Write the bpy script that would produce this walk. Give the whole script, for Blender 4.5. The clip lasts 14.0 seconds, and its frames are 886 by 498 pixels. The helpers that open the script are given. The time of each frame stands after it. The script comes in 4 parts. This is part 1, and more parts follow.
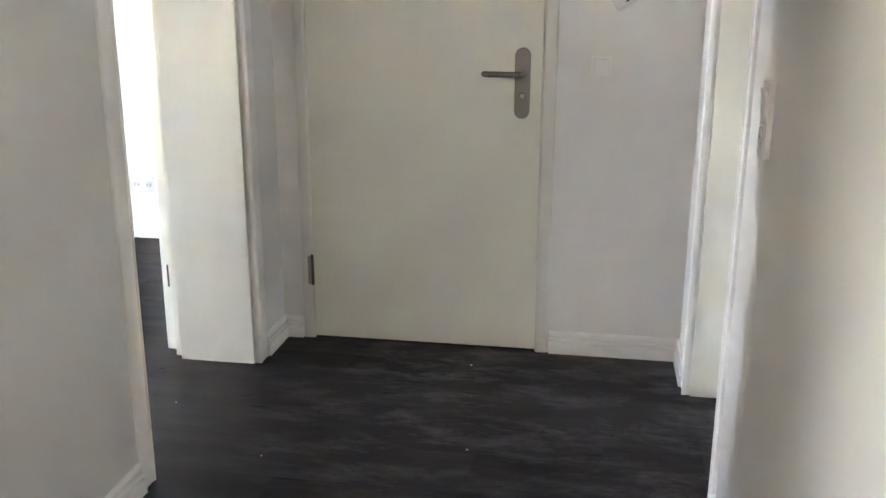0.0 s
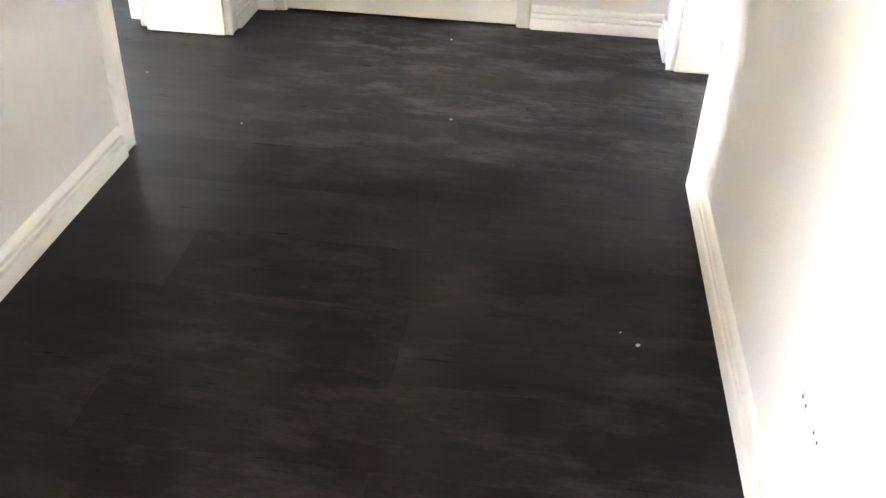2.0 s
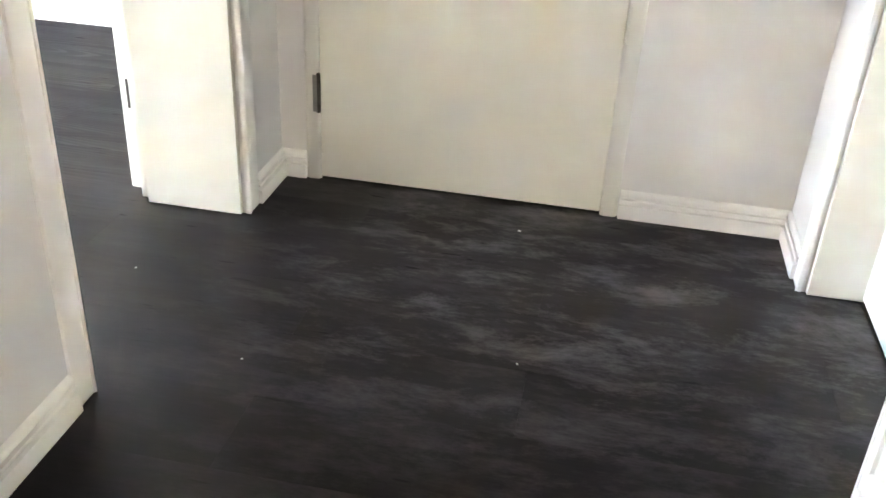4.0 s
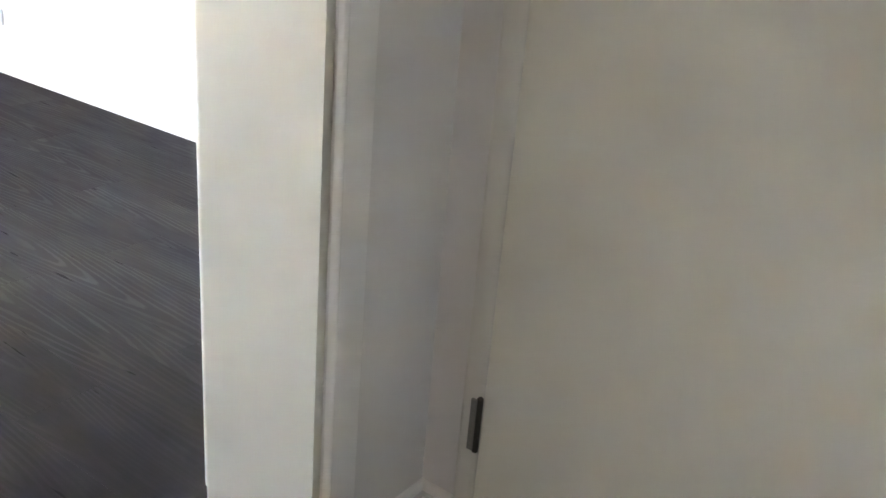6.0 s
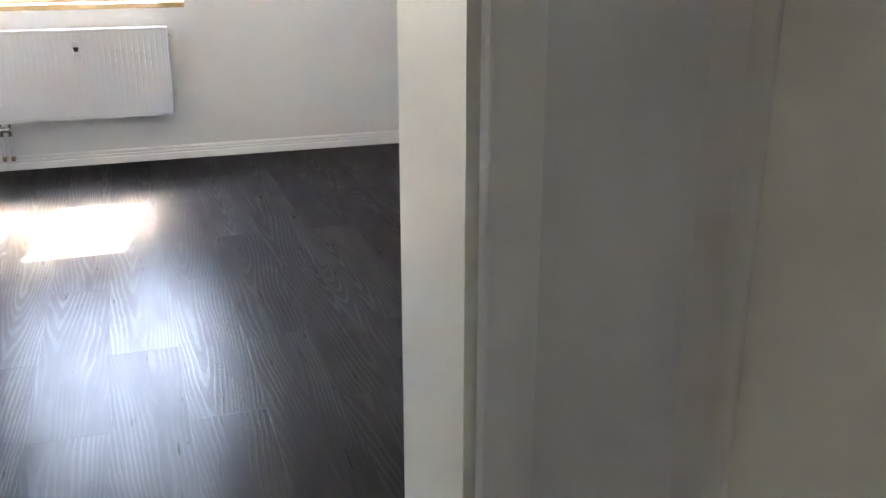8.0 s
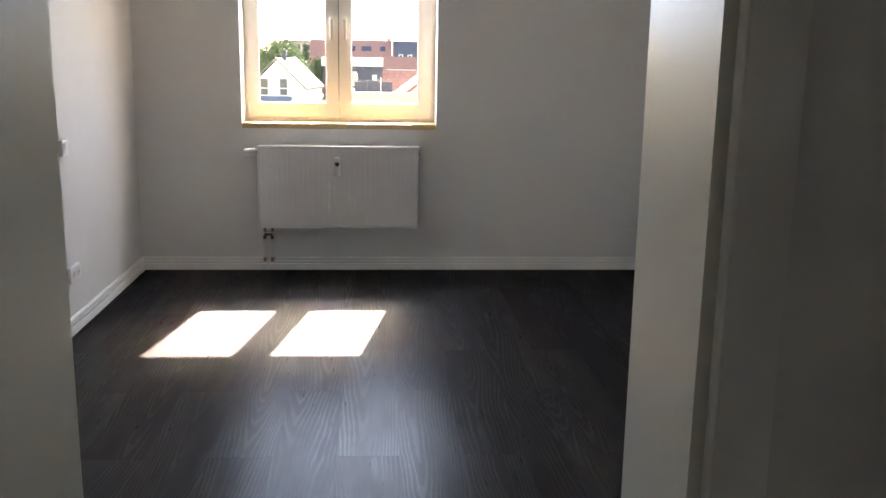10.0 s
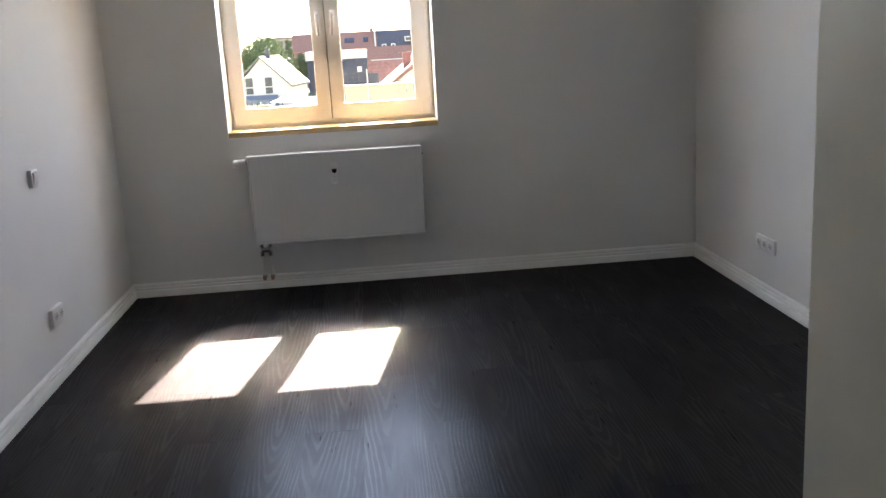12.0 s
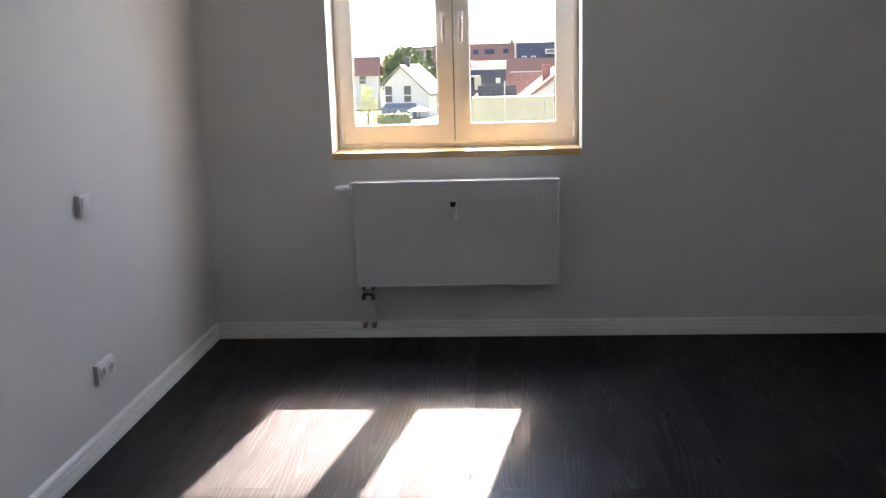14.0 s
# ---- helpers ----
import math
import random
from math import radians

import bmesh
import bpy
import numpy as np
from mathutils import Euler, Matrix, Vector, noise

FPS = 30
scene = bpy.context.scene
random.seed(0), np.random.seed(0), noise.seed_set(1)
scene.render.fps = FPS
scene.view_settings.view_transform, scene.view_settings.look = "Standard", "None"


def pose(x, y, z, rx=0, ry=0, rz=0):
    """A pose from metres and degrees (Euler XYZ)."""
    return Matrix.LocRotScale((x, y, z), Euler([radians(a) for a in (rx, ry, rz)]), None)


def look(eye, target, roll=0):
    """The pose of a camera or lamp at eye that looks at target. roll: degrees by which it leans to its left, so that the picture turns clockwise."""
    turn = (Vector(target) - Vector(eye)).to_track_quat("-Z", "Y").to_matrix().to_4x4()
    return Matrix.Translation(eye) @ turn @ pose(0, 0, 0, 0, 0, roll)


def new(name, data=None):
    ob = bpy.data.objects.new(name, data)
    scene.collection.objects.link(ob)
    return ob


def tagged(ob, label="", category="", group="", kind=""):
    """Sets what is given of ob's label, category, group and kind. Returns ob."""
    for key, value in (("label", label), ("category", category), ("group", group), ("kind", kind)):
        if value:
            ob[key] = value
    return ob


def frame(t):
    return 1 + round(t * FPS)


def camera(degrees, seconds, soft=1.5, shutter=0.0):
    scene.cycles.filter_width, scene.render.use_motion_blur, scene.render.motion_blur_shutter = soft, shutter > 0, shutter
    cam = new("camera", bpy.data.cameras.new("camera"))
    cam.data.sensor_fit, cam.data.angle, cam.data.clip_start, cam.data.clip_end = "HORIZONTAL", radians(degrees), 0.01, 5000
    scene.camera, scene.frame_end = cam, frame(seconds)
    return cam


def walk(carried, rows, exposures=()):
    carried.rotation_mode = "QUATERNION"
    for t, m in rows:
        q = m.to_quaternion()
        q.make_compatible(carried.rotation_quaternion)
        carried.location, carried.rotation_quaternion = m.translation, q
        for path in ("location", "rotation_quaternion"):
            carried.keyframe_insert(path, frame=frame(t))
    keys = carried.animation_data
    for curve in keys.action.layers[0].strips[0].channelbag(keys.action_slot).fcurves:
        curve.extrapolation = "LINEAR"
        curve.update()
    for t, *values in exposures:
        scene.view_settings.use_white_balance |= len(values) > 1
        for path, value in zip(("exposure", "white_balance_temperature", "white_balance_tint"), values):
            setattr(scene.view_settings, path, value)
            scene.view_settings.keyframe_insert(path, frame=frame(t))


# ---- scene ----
cam = camera(51.7, 14.0)
PATH = [
    (0, (1.175, -3.262, 1.316), (0.86, -1.363, 0.774), 0.2),
    (0.5, (1.187, -3.264, 1.371), (0.849, -1.317, 1.065), 0.5),
    (0.6, (1.189, -3.278, 1.38), (0.849, -1.329, 1.087), 0.3),
    (1, (1.176, -3.275, 1.357), (0.84, -1.34, 0.975), 0.3),
    (1.5, (1.156, -3.261, 1.274), (0.867, -1.427, 0.53), 0.3),
    (2, (1.096, -3.264, 1.185), (0.92, -1.612, 0.072), 2.1),
    (2.5, (1.058, -3.241, 1.122), (0.951, -1.767, -0.225), 2.8),
    (3, (1.073, -3.059, 1.133), (0.936, -1.502, -0.115), 3.0),
    (3.5, (1.071, -2.825, 1.17), (0.826, -1.163, 0.084), 5.6),
    (4, (0.953, -2.49, 1.199), (0.654, -0.764, 0.234), 3.1),
    (4.2, (0.939, -2.358, 1.21), (0.593, -0.636, 0.252), 3.3),
    (6.3, (0.875, -1.117, 1.265), (-0.282, 0.333, 0.518), 3.6),
    (6.5, (0.861, -1.022, 1.25), (-0.347, 0.399, 0.527), 2.5),
    (7, (0.834, -0.806, 1.258), (-0.447, 0.574, 0.584), 2.7),
    (7.5, (0.9, -0.707, 1.323), (-0.682, 0.359, 0.722), 1.7),
    (7.8, (0.954, -0.671, 1.365), (-0.786, 0.099, 0.748), 1.1),
    (8, (0.972, -0.677, 1.359), (-0.819, -0.067, 0.71), -0.0),
    (8.5, (0.983, -0.697, 1.39), (-0.911, -0.438, 0.803), 0.9),
    (9, (0.998, -0.711, 1.403), (-0.937, -0.509, 0.94), 1.4),
    (9.2, (1.008, -0.691, 1.406), (-0.935, -0.512, 0.966), 1.1),
    (11.3, (0.91, -0.725, 1.423), (-1.044, -0.632, 1.009), 0.1),
    (11.5, (0.815, -0.744, 1.423), (-1.139, -0.623, 1.014), -2.0),
    (12, (0.558, -0.743, 1.437), (-1.387, -0.598, 0.995), -3.3),
    (12.5, (0.342, -0.671, 1.437), (-1.608, -0.725, 0.995), -1.4),
    (13, (0.12, -0.698, 1.428), (-1.832, -0.844, 1.018), 0.2),
    (13.5, (-0.2, -0.747, 1.431), (-2.154, -0.837, 1.017), -0.2),
    (14, (-0.417, -0.707, 1.428), (-2.371, -0.841, 1.022), -1.7),
]
EXPOSURES = [(t, stops, kelvin, tint) for t, stops, kelvin, tint in (
    (0, 7.0, 8000, 22), (0.5, 6.7, 7800, 23), (1.0, 6.85, 7700, 23), (1.5, 7.5, 7700, 24), (2.0, 8.35, 8500, 20), (2.5, 7.8, 9300, 20), (3.0, 7.95, 9400, 19), (3.5, 8.85, 8700, 19),
    (4.0, 7.95, 8500, 20), (4.2, 7.9, 8400, 20), (6.3, 6.75, 8000, 23), (7.0, 6.85, 8000, 24), (7.5, 6.85, 7400, 25), (8.0, 5.95, 8000, 23), (8.5, 5.4, 9400, 23), (9.0, 4.7, 8600, 24),
    (11.5, 4.15, 8100, 23), (12.5, 3.9, 7700, 22), (13.0, 4.1, 7700, 24), (13.5, 3.75, 7500, 24), (14, 3.65, 7400, 24))]
walk(cam, [(t, look(eye, target, roll)) for t, eye, target, roll in PATH], EXPOSURES)

# ---- world, sun, large lights ----
SUN_TRAVEL = Vector((0.720, -0.1226, -0.683))
world = bpy.data.worlds.new("sky")
scene.world = world
world.use_nodes = True
wn = world.node_tree.nodes
sky = wn.new("ShaderNodeTexSky")
sky.sky_type = "NISHITA"
sky.sun_disc = False
sky.dust_density = 0.2
sky.ozone_density = 2.0
sky.sun_elevation = radians(43.1)
sky.sun_rotation = radians(279.7)
world.node_tree.links.new(sky.outputs[0], wn["Background"].inputs[0])
wn["Background"].inputs[1].default_value = 0.05

sun = new("sun", bpy.data.lights.new("sun", "SUN"))
sun.data.energy, sun.data.angle, sun.data.color = 5.0, radians(0.53), (1.0, 0.975, 0.93)
sun.matrix_world = look((0, 0, 30), Vector((0, 0, 30)) + SUN_TRAVEL)


def added_lamp(x, y, z, w, h, target, watts, color, spread=180):
    lamp = new("added_light", bpy.data.lights.new("added_light", "AREA"))
    lamp.data.shape, lamp.data.size, lamp.data.size_y = "RECTANGLE", w, h
    lamp.data.energy, lamp.data.color, lamp.data.spread = watts, color, radians(spread)
    lamp.matrix_world = look((x, y, z), target)


# daylight lamp in the window of an assumed, unseen room behind the walker
added_lamp(-3.0, -4.2, 1.6, 1.2, 1.3, (0, -3.2, 1.2), 0.31, (1.0, 0.98, 0.94))
# fill lamp added high at the hall's closed end to brighten the entrance wall
added_lamp(0.76, -5.19, 2.2, 1.1, 0.5, (0.76, 0, 1.0), 0.14, (0.97, 0.98, 1.0))
# the high sky's light in the upper part of the room's window opening
added_lamp(-5.46, -0.944, 1.93, 1.2, 0.42, (-3.2, 0.1, 0.75), 1.75, (0.44, 0.68, 1.0), 150)

# ---- materials ----


def node_material(name):
    m = bpy.data.materials.new(name)
    m.use_nodes = True
    nt = m.node_tree
    return m, nt, nt.nodes["Principled BSDF"]


def add_node(nt, kind, **sets):
    n = nt.nodes.new(kind)
    for k, v in sets.items():
        n.inputs[k].default_value = v
    return n


def ramp(nt, fac, stops):
    r = nt.nodes.new("ShaderNodeValToRGB")
    while len(r.color_ramp.elements) < len(stops):
        r.color_ramp.elements.new(0.5)
    for e, (p, c) in zip(r.color_ramp.elements, stops):
        e.position, e.color = p, (*c, 1) if len(c) == 3 else c
    nt.links.new(fac, r.inputs[0])
    return r.outputs[0]


def painted(name, color, rough=0.55, grain=0.006, grain_scale=260.0, stain=0.04, bump=0.25, coat=0.0):
    """Paint with fine roller relief and a broad, faint unevenness."""
    m, nt, b = node_material(name)
    geo = nt.nodes.new("ShaderNodeNewGeometry")
    broad = add_node(nt, "ShaderNodeTexNoise", Scale=1.7, Detail=4.0, Roughness=0.6)
    fine = add_node(nt, "ShaderNodeTexNoise", Scale=grain_scale, Detail=3.0, Roughness=0.6)
    for n in (broad, fine):
        nt.links.new(geo.outputs["Position"], n.inputs["Vector"])
    lo = tuple(c * (1 - stain) for c in color)
    hi = tuple(min(1, c * (1 + stain * 0.6)) for c in color)
    nt.links.new(ramp(nt, broad.outputs[0], [(0.3, lo), (0.7, hi)]), b.inputs["Base Color"])
    rr = add_node(nt, "ShaderNodeMapRange", **{"To Min": rough - 0.06, "To Max": rough + 0.08})
    nt.links.new(broad.outputs[0], rr.inputs[0])
    nt.links.new(rr.outputs[0], b.inputs["Roughness"])
    bp = add_node(nt, "ShaderNodeBump", Strength=bump, Distance=grain)
    nt.links.new(fine.outputs[0], bp.inputs["Height"])
    nt.links.new(bp.outputs[0], b.inputs["Normal"])
    b.inputs["Coat Weight"].default_value = coat
    return m


def plain(name, color, rough=0.4, metal=0.0, vary=0.05, scale=40.0):
    m, nt, b = node_material(name)
    geo = nt.nodes.new("ShaderNodeNewGeometry")
    n = add_node(nt, "ShaderNodeTexNoise", Scale=scale, Detail=3.0)
    nt.links.new(geo.outputs["Position"], n.inputs["Vector"])
    lo, hi = tuple(c * (1 - vary) for c in color), tuple(min(1, c * (1 + vary)) for c in color)
    nt.links.new(ramp(nt, n.outputs[0], [(0.3, lo), (0.7, hi)]), b.inputs["Base Color"])
    rr = add_node(nt, "ShaderNodeMapRange", **{"To Min": max(0.02, rough - 0.06), "To Max": rough + 0.06})
    nt.links.new(n.outputs[0], rr.inputs[0])
    nt.links.new(rr.outputs[0], b.inputs["Roughness"])
    b.inputs["Metallic"].default_value = metal
    return m


def floor_material():
    """Black brushed wood-look planks: long grain with cathedral figure, knots and pale dust scuffs."""
    m, nt, b = node_material("black_wood_plank")
    L = nt.links.new
    geo = nt.nodes.new("ShaderNodeNewGeometry")
    info = nt.nodes.new("ShaderNodeObjectInfo")
    shift = nt.nodes.new("ShaderNodeVectorMath")
    shift.operation = "MULTIPLY_ADD"
    L(info.outputs["Random"], shift.inputs[0])
    shift.inputs[1].default_value = (37.0, 11.0, 5.0)
    L(geo.outputs["Position"], shift.inputs[2])
    def op(kind, a, b=0.0, c=0.0):
        n = nt.nodes.new("ShaderNodeMath")
        n.operation = kind
        for k, v in enumerate((a, b, c)):
            if isinstance(v, (int, float)):
                n.inputs[k].default_value = v
            else:
                L(v, n.inputs[k])
        return n.outputs[0]

    own = nt.nodes.new("ShaderNodeTexCoord")
    axes = nt.nodes.new("ShaderNodeSeparateXYZ")
    L(own.outputs["Object"], axes.inputs[0])
    rnd = info.outputs["Random"]
    warp_map = nt.nodes.new("ShaderNodeMapping")
    warp_map.inputs["Scale"].default_value = (0.9, 5.0, 1.0)
    L(shift.outputs[0], warp_map.inputs["Vector"])
    warp = add_node(nt, "ShaderNodeTexNoise", Scale=1.0, Detail=1.5, Roughness=0.4)
    L(warp_map.outputs[0], warp.inputs["Vector"])
    off = op("MULTIPLY_ADD", op("FRACT", op("MULTIPLY", rnd, 17.3)), 0.16, -0.08)
    yy = op("ADD", axes.outputs[1], off)
    par = op("MULTIPLY", op("SQRT", op("MULTIPLY_ADD", yy, yy, 0.0005)), 3.8)
    fray_map = nt.nodes.new("ShaderNodeMapping")
    fray_map.inputs["Scale"].default_value = (9.0, 40.0, 1.0)
    L(shift.outputs[0], fray_map.inputs["Vector"])
    fray = add_node(nt, "ShaderNodeTexNoise", Scale=1.0, Detail=3.0, Roughness=0.6)
    L(fray_map.outputs[0], fray.inputs["Vector"])
    field = op("ADD", op("ADD", par, op("MULTIPLY", axes.outputs[0], 0.18)), op("MULTIPLY", warp.outputs[0], 0.5))
    field = op("ADD", field, op("MULTIPLY", fray.outputs[0], 0.035))
    wave = op("SINE", op("MULTIPLY", field, 110.0))
    lines_a = ramp(nt, op("MULTIPLY_ADD", wave, 0.5, 0.5), [(0.10, (0, 0, 0)), (0.42, (1, 1, 1))])
    show = add_node(nt, "ShaderNodeTexNoise", Scale=2.1, Detail=3.0)
    show_map = nt.nodes.new("ShaderNodeMapping")
    show_map.inputs["Scale"].default_value = (0.7, 4.0, 1.0)
    L(shift.outputs[0], show_map.inputs["Vector"])
    L(show_map.outputs[0], show.inputs["Vector"])
    lines = op("MAXIMUM", lines_a, ramp(nt, show.outputs[0], [(0.36, (1, 1, 1)), (0.56, (0.0, 0.0, 0.0))]))
    fibre_map = nt.nodes.new("ShaderNodeMapping")
    fibre_map.inputs["Scale"].default_value = (6.0, 220.0, 1.0)
    L(shift.outputs[0], fibre_map.inputs["Vector"])
    fibre = add_node(nt, "ShaderNodeTexNoise", Scale=1.0, Detail=3.0, Roughness=0.65)
    L(fibre_map.outputs[0], fibre.inputs["Vector"])
    patch_map = nt.nodes.new("ShaderNodeMapping")
    patch_map.inputs["Scale"].default_value = (1.0, 5.0, 1.0)
    L(shift.outputs[0], patch_map.inputs["Vector"])
    patch = add_node(nt, "ShaderNodeTexNoise", Scale=2.3, Detail=5.0, Roughness=0.62)
    L(patch_map.outputs[0], patch.inputs["Vector"])
    base = ramp(nt, fibre.outputs[0], [(0.25, (0.0090, 0.0077, 0.0085)), (0.75, (0.0135, 0.0116, 0.0127))])
    # dust left in the brushed grain near the entrance and through the hall
    dust_map = nt.nodes.new("ShaderNodeMapping")
    dust_map.inputs["Scale"].default_value = (2.0, 5.0, 1.0)
    L(geo.outputs["Position"], dust_map.inputs["Vector"])
    dust = add_node(nt, "ShaderNodeTexNoise", Scale=1.7, Detail=10.0, Roughness=0.78, Distortion=0.25)
    L(dust_map.outputs[0], dust.inputs["Vector"])
    dust_mask = ramp(nt, dust.outputs[0], [(0.49, (0, 0, 0)), (0.65, (1, 1, 1))])
    sep = nt.nodes.new("ShaderNodeSeparateXYZ")
    L(geo.outputs["Position"], sep.inputs[0])
    hall = add_node(nt, "ShaderNodeMapRange", **{"From Min": -0.1, "From Max": 0.5, "To Min": 0.03, "To Max": 1.0})
    L(sep.outputs[0], hall.inputs[0])
    near = add_node(nt, "ShaderNodeMapRange", **{"From Min": -1.3, "From Max": -0.65, "To Min": 0.06, "To Max": 1.0})
    L(sep.outputs[1], near.inputs[0])
    amount = nt.nodes.new("ShaderNodeMath")
    amount.operation = "MULTIPLY"
    L(hall.outputs[0], amount.inputs[0])
    L(near.outputs[0], amount.inputs[1])
    amount2 = nt.nodes.new("ShaderNodeMath")
    amount2.operation = "MULTIPLY"
    L(amount.outputs[0], amount2.inputs[0])
    # one plank near the side room keeps its dust, cut off at the plank's end
    def span(v, lo, hi, soft):
        up_edge = add_node(nt, "ShaderNodeMapRange", **{"From Min": lo, "From Max": lo + soft})
        down_edge = add_node(nt, "ShaderNodeMapRange", **{"From Min": hi - soft, "From Max": hi, "To Min": 1.0, "To Max": 0.0})
        L(v, up_edge.inputs[0])
        L(v, down_edge.inputs[0])
        return op("MULTIPLY", up_edge.outputs[0], down_edge.outputs[0])

    stain = op("MULTIPLY", span(sep.outputs[0], 0.855, 1.48, 0.01), span(sep.outputs[1], -2.66, -2.43, 0.005))
    stain_map = nt.nodes.new("ShaderNodeMapping")
    stain_map.inputs["Scale"].default_value = (2.5, 26.0, 1.0)
    L(geo.outputs["Position"], stain_map.inputs["Vector"])
    stain_tex = add_node(nt, "ShaderNodeTexNoise", Scale=1.6, Detail=9.0, Roughness=0.75)
    L(stain_map.outputs[0], stain_tex.inputs["Vector"])
    stain = op("MULTIPLY", stain, ramp(nt, stain_tex.outputs[0], [(0.40, (0.0, 0.0, 0.0)), (0.62, (1, 1, 1))]))
    stain = op("MULTIPLY", stain, op("MULTIPLY_ADD", lines, 0.9, 0.1))
    # faint worn mottling of the brushed surface
    wear_map = nt.nodes.new("ShaderNodeMapping")
    wear_map.inputs["Scale"].default_value = (3.0, 8.0, 1.0)
    L(shift.outputs[0], wear_map.inputs["Vector"])
    wear = add_node(nt, "ShaderNodeTexNoise", Scale=1.4, Detail=9.0, Roughness=0.74)
    L(wear_map.outputs[0], wear.inputs["Vector"])
    wear_mask = ramp(nt, wear.outputs[0], [(0.48, (0, 0, 0)), (0.66, (1, 1, 1))])
    L(dust_mask, amount2.inputs[1])
    amount3 = nt.nodes.new("ShaderNodeMath")
    amount3.operation = "MULTIPLY"
    L(amount2.outputs[0], amount3.inputs[0])
    amount3.inputs[1].default_value = 0.5
    dusty = nt.nodes.new("ShaderNodeMix")
    dusty.data_type = "RGBA"
    worn = op("MULTIPLY", wear_mask, op("MULTIPLY_ADD", hall.outputs[0], 0.14, 0.0))
    L(op("MAXIMUM", op("ADD", amount3.outputs[0], worn), op("MULTIPLY", stain, 0.40)), dusty.inputs[0])
    L(base, dusty.inputs[6])
    dusty.inputs[7].default_value = (0.165, 0.155, 0.165, 1)
    L(dusty.outputs[2], b.inputs["Base Color"])
    # grain faded out towards the hall, where no window glare shows it
    hall_fade = add_node(nt, "ShaderNodeMapRange", **{"From Min": -1.1, "From Max": -0.35})
    L(sep.outputs[0], hall_fade.inputs[0])
    lines = op("MAXIMUM", lines, hall_fade.outputs[0])
    rough = add_node(nt, "ShaderNodeMapRange", **{"From Min": 0.3, "From Max": 0.7, "To Min": 0.298, "To Max": 0.315})
    L(patch.outputs[0], rough.inputs[0])
    rmix = nt.nodes.new("ShaderNodeMix")
    L(lines, rmix.inputs[0])
    rmix.inputs[2].default_value = 0.298
    L(rough.outputs[0], rmix.inputs[3])
    gloss = nt.nodes.new("ShaderNodeBsdfGlossy")
    gloss.distribution = "BECKMANN"
    L(rmix.outputs[0], gloss.inputs["Roughness"])
    b.inputs["Roughness"].default_value = 0.9
    b.inputs["Specular IOR Level"].default_value = 0.0
    h = nt.nodes.new("ShaderNodeMath")
    h.operation = "MULTIPLY_ADD"
    L(fibre.outputs[0], h.inputs[0])
    h.inputs[1].default_value = 0.35
    L(op("MULTIPLY", lines, -0.6), h.inputs[2])
    bp = add_node(nt, "ShaderNodeBump", Strength=0.5, Distance=0.0006)
    L(h.outputs[0], bp.inputs["Height"])
    L(bp.outputs[0], b.inputs["Normal"])
    L(bp.outputs[0], gloss.inputs["Normal"])
    sheen = nt.nodes.new("ShaderNodeMixShader")
    facing = add_node(nt, "ShaderNodeFresnel", IOR=1.22)
    # gloss broken by the open grain, by smears and from plank to plank
    smear = op("MULTIPLY_ADD", patch.outputs[0], 0.9, 0.58)
    each = op("MULTIPLY_ADD", op("FRACT", op("MULTIPLY", rnd, 41.7)), 0.3, 0.85)
    grain = op("MULTIPLY_ADD", lines, -0.38, 1.28)
    # short dark knots and torn streaks along the grain
    knot_map = nt.nodes.new("ShaderNodeMapping")
    knot_map.inputs["Scale"].default_value = (7.0, 60.0, 1.0)
    L(shift.outputs[0], knot_map.inputs["Vector"])
    knot = add_node(nt, "ShaderNodeTexNoise", Scale=1.0, Detail=2.0, Roughness=0.5)
    L(knot_map.outputs[0], knot.inputs["Vector"])
    grain = op("MULTIPLY", grain, ramp(nt, knot.outputs[0], [(0.70, (1, 1, 1)), (0.75, (0.3, 0.3, 0.3))]))
    # up to 20% more gloss in the hall, added to brighten its floor
    L(op("MULTIPLY", op("MULTIPLY", op("MULTIPLY", op("MINIMUM", facing.outputs[0], 0.060), op("MULTIPLY_ADD", hall_fade.outputs[0], 0.2, 1.0)), smear), op("MULTIPLY", each, grain)), sheen.inputs[0])
    L(b.outputs[0], sheen.inputs[1])
    # a broad, weak second lobe from the brushed texture
    haze = nt.nodes.new("ShaderNodeBsdfGlossy")
    haze.distribution = "BECKMANN"
    haze.inputs["Roughness"].default_value = 0.57
    both = nt.nodes.new("ShaderNodeMixShader")
    both.inputs[0].default_value = 0.24
    L(gloss.outputs[0], both.inputs[1])
    L(haze.outputs[0], both.inputs[2])
    L(both.outputs[0], sheen.inputs[2])
    L(sheen.outputs[0], nt.nodes["Material Output"].inputs["Surface"])
    return m


def light_wood(name, lo, hi, rough=0.45):
    m, nt, b = node_material(name)
    geo = nt.nodes.new("ShaderNodeNewGeometry")
    mp = nt.nodes.new("ShaderNodeMapping")
    mp.inputs["Scale"].default_value = (60.0, 3.0, 60.0)
    nt.links.new(geo.outputs["Position"], mp.inputs["Vector"])
    n = add_node(nt, "ShaderNodeTexNoise", Scale=1.0, Detail=4.0, Distortion=0.4)
    nt.links.new(mp.outputs[0], n.inputs["Vector"])
    nt.links.new(ramp(nt, n.outputs[0], [(0.3, lo), (0.7, hi)]), b.inputs["Base Color"])
    b.inputs["Roughness"].default_value = rough
    return m


def foliage(name, lo, hi):
    m, nt, b = node_material(name)
    geo = nt.nodes.new("ShaderNodeNewGeometry")
    nt.links.new(ramp(nt, geo.outputs["Random Per Island"], [(0.1, lo), (0.9, hi)]), b.inputs["Base Color"])
    b.inputs["Roughness"].default_value = 0.6
    return m


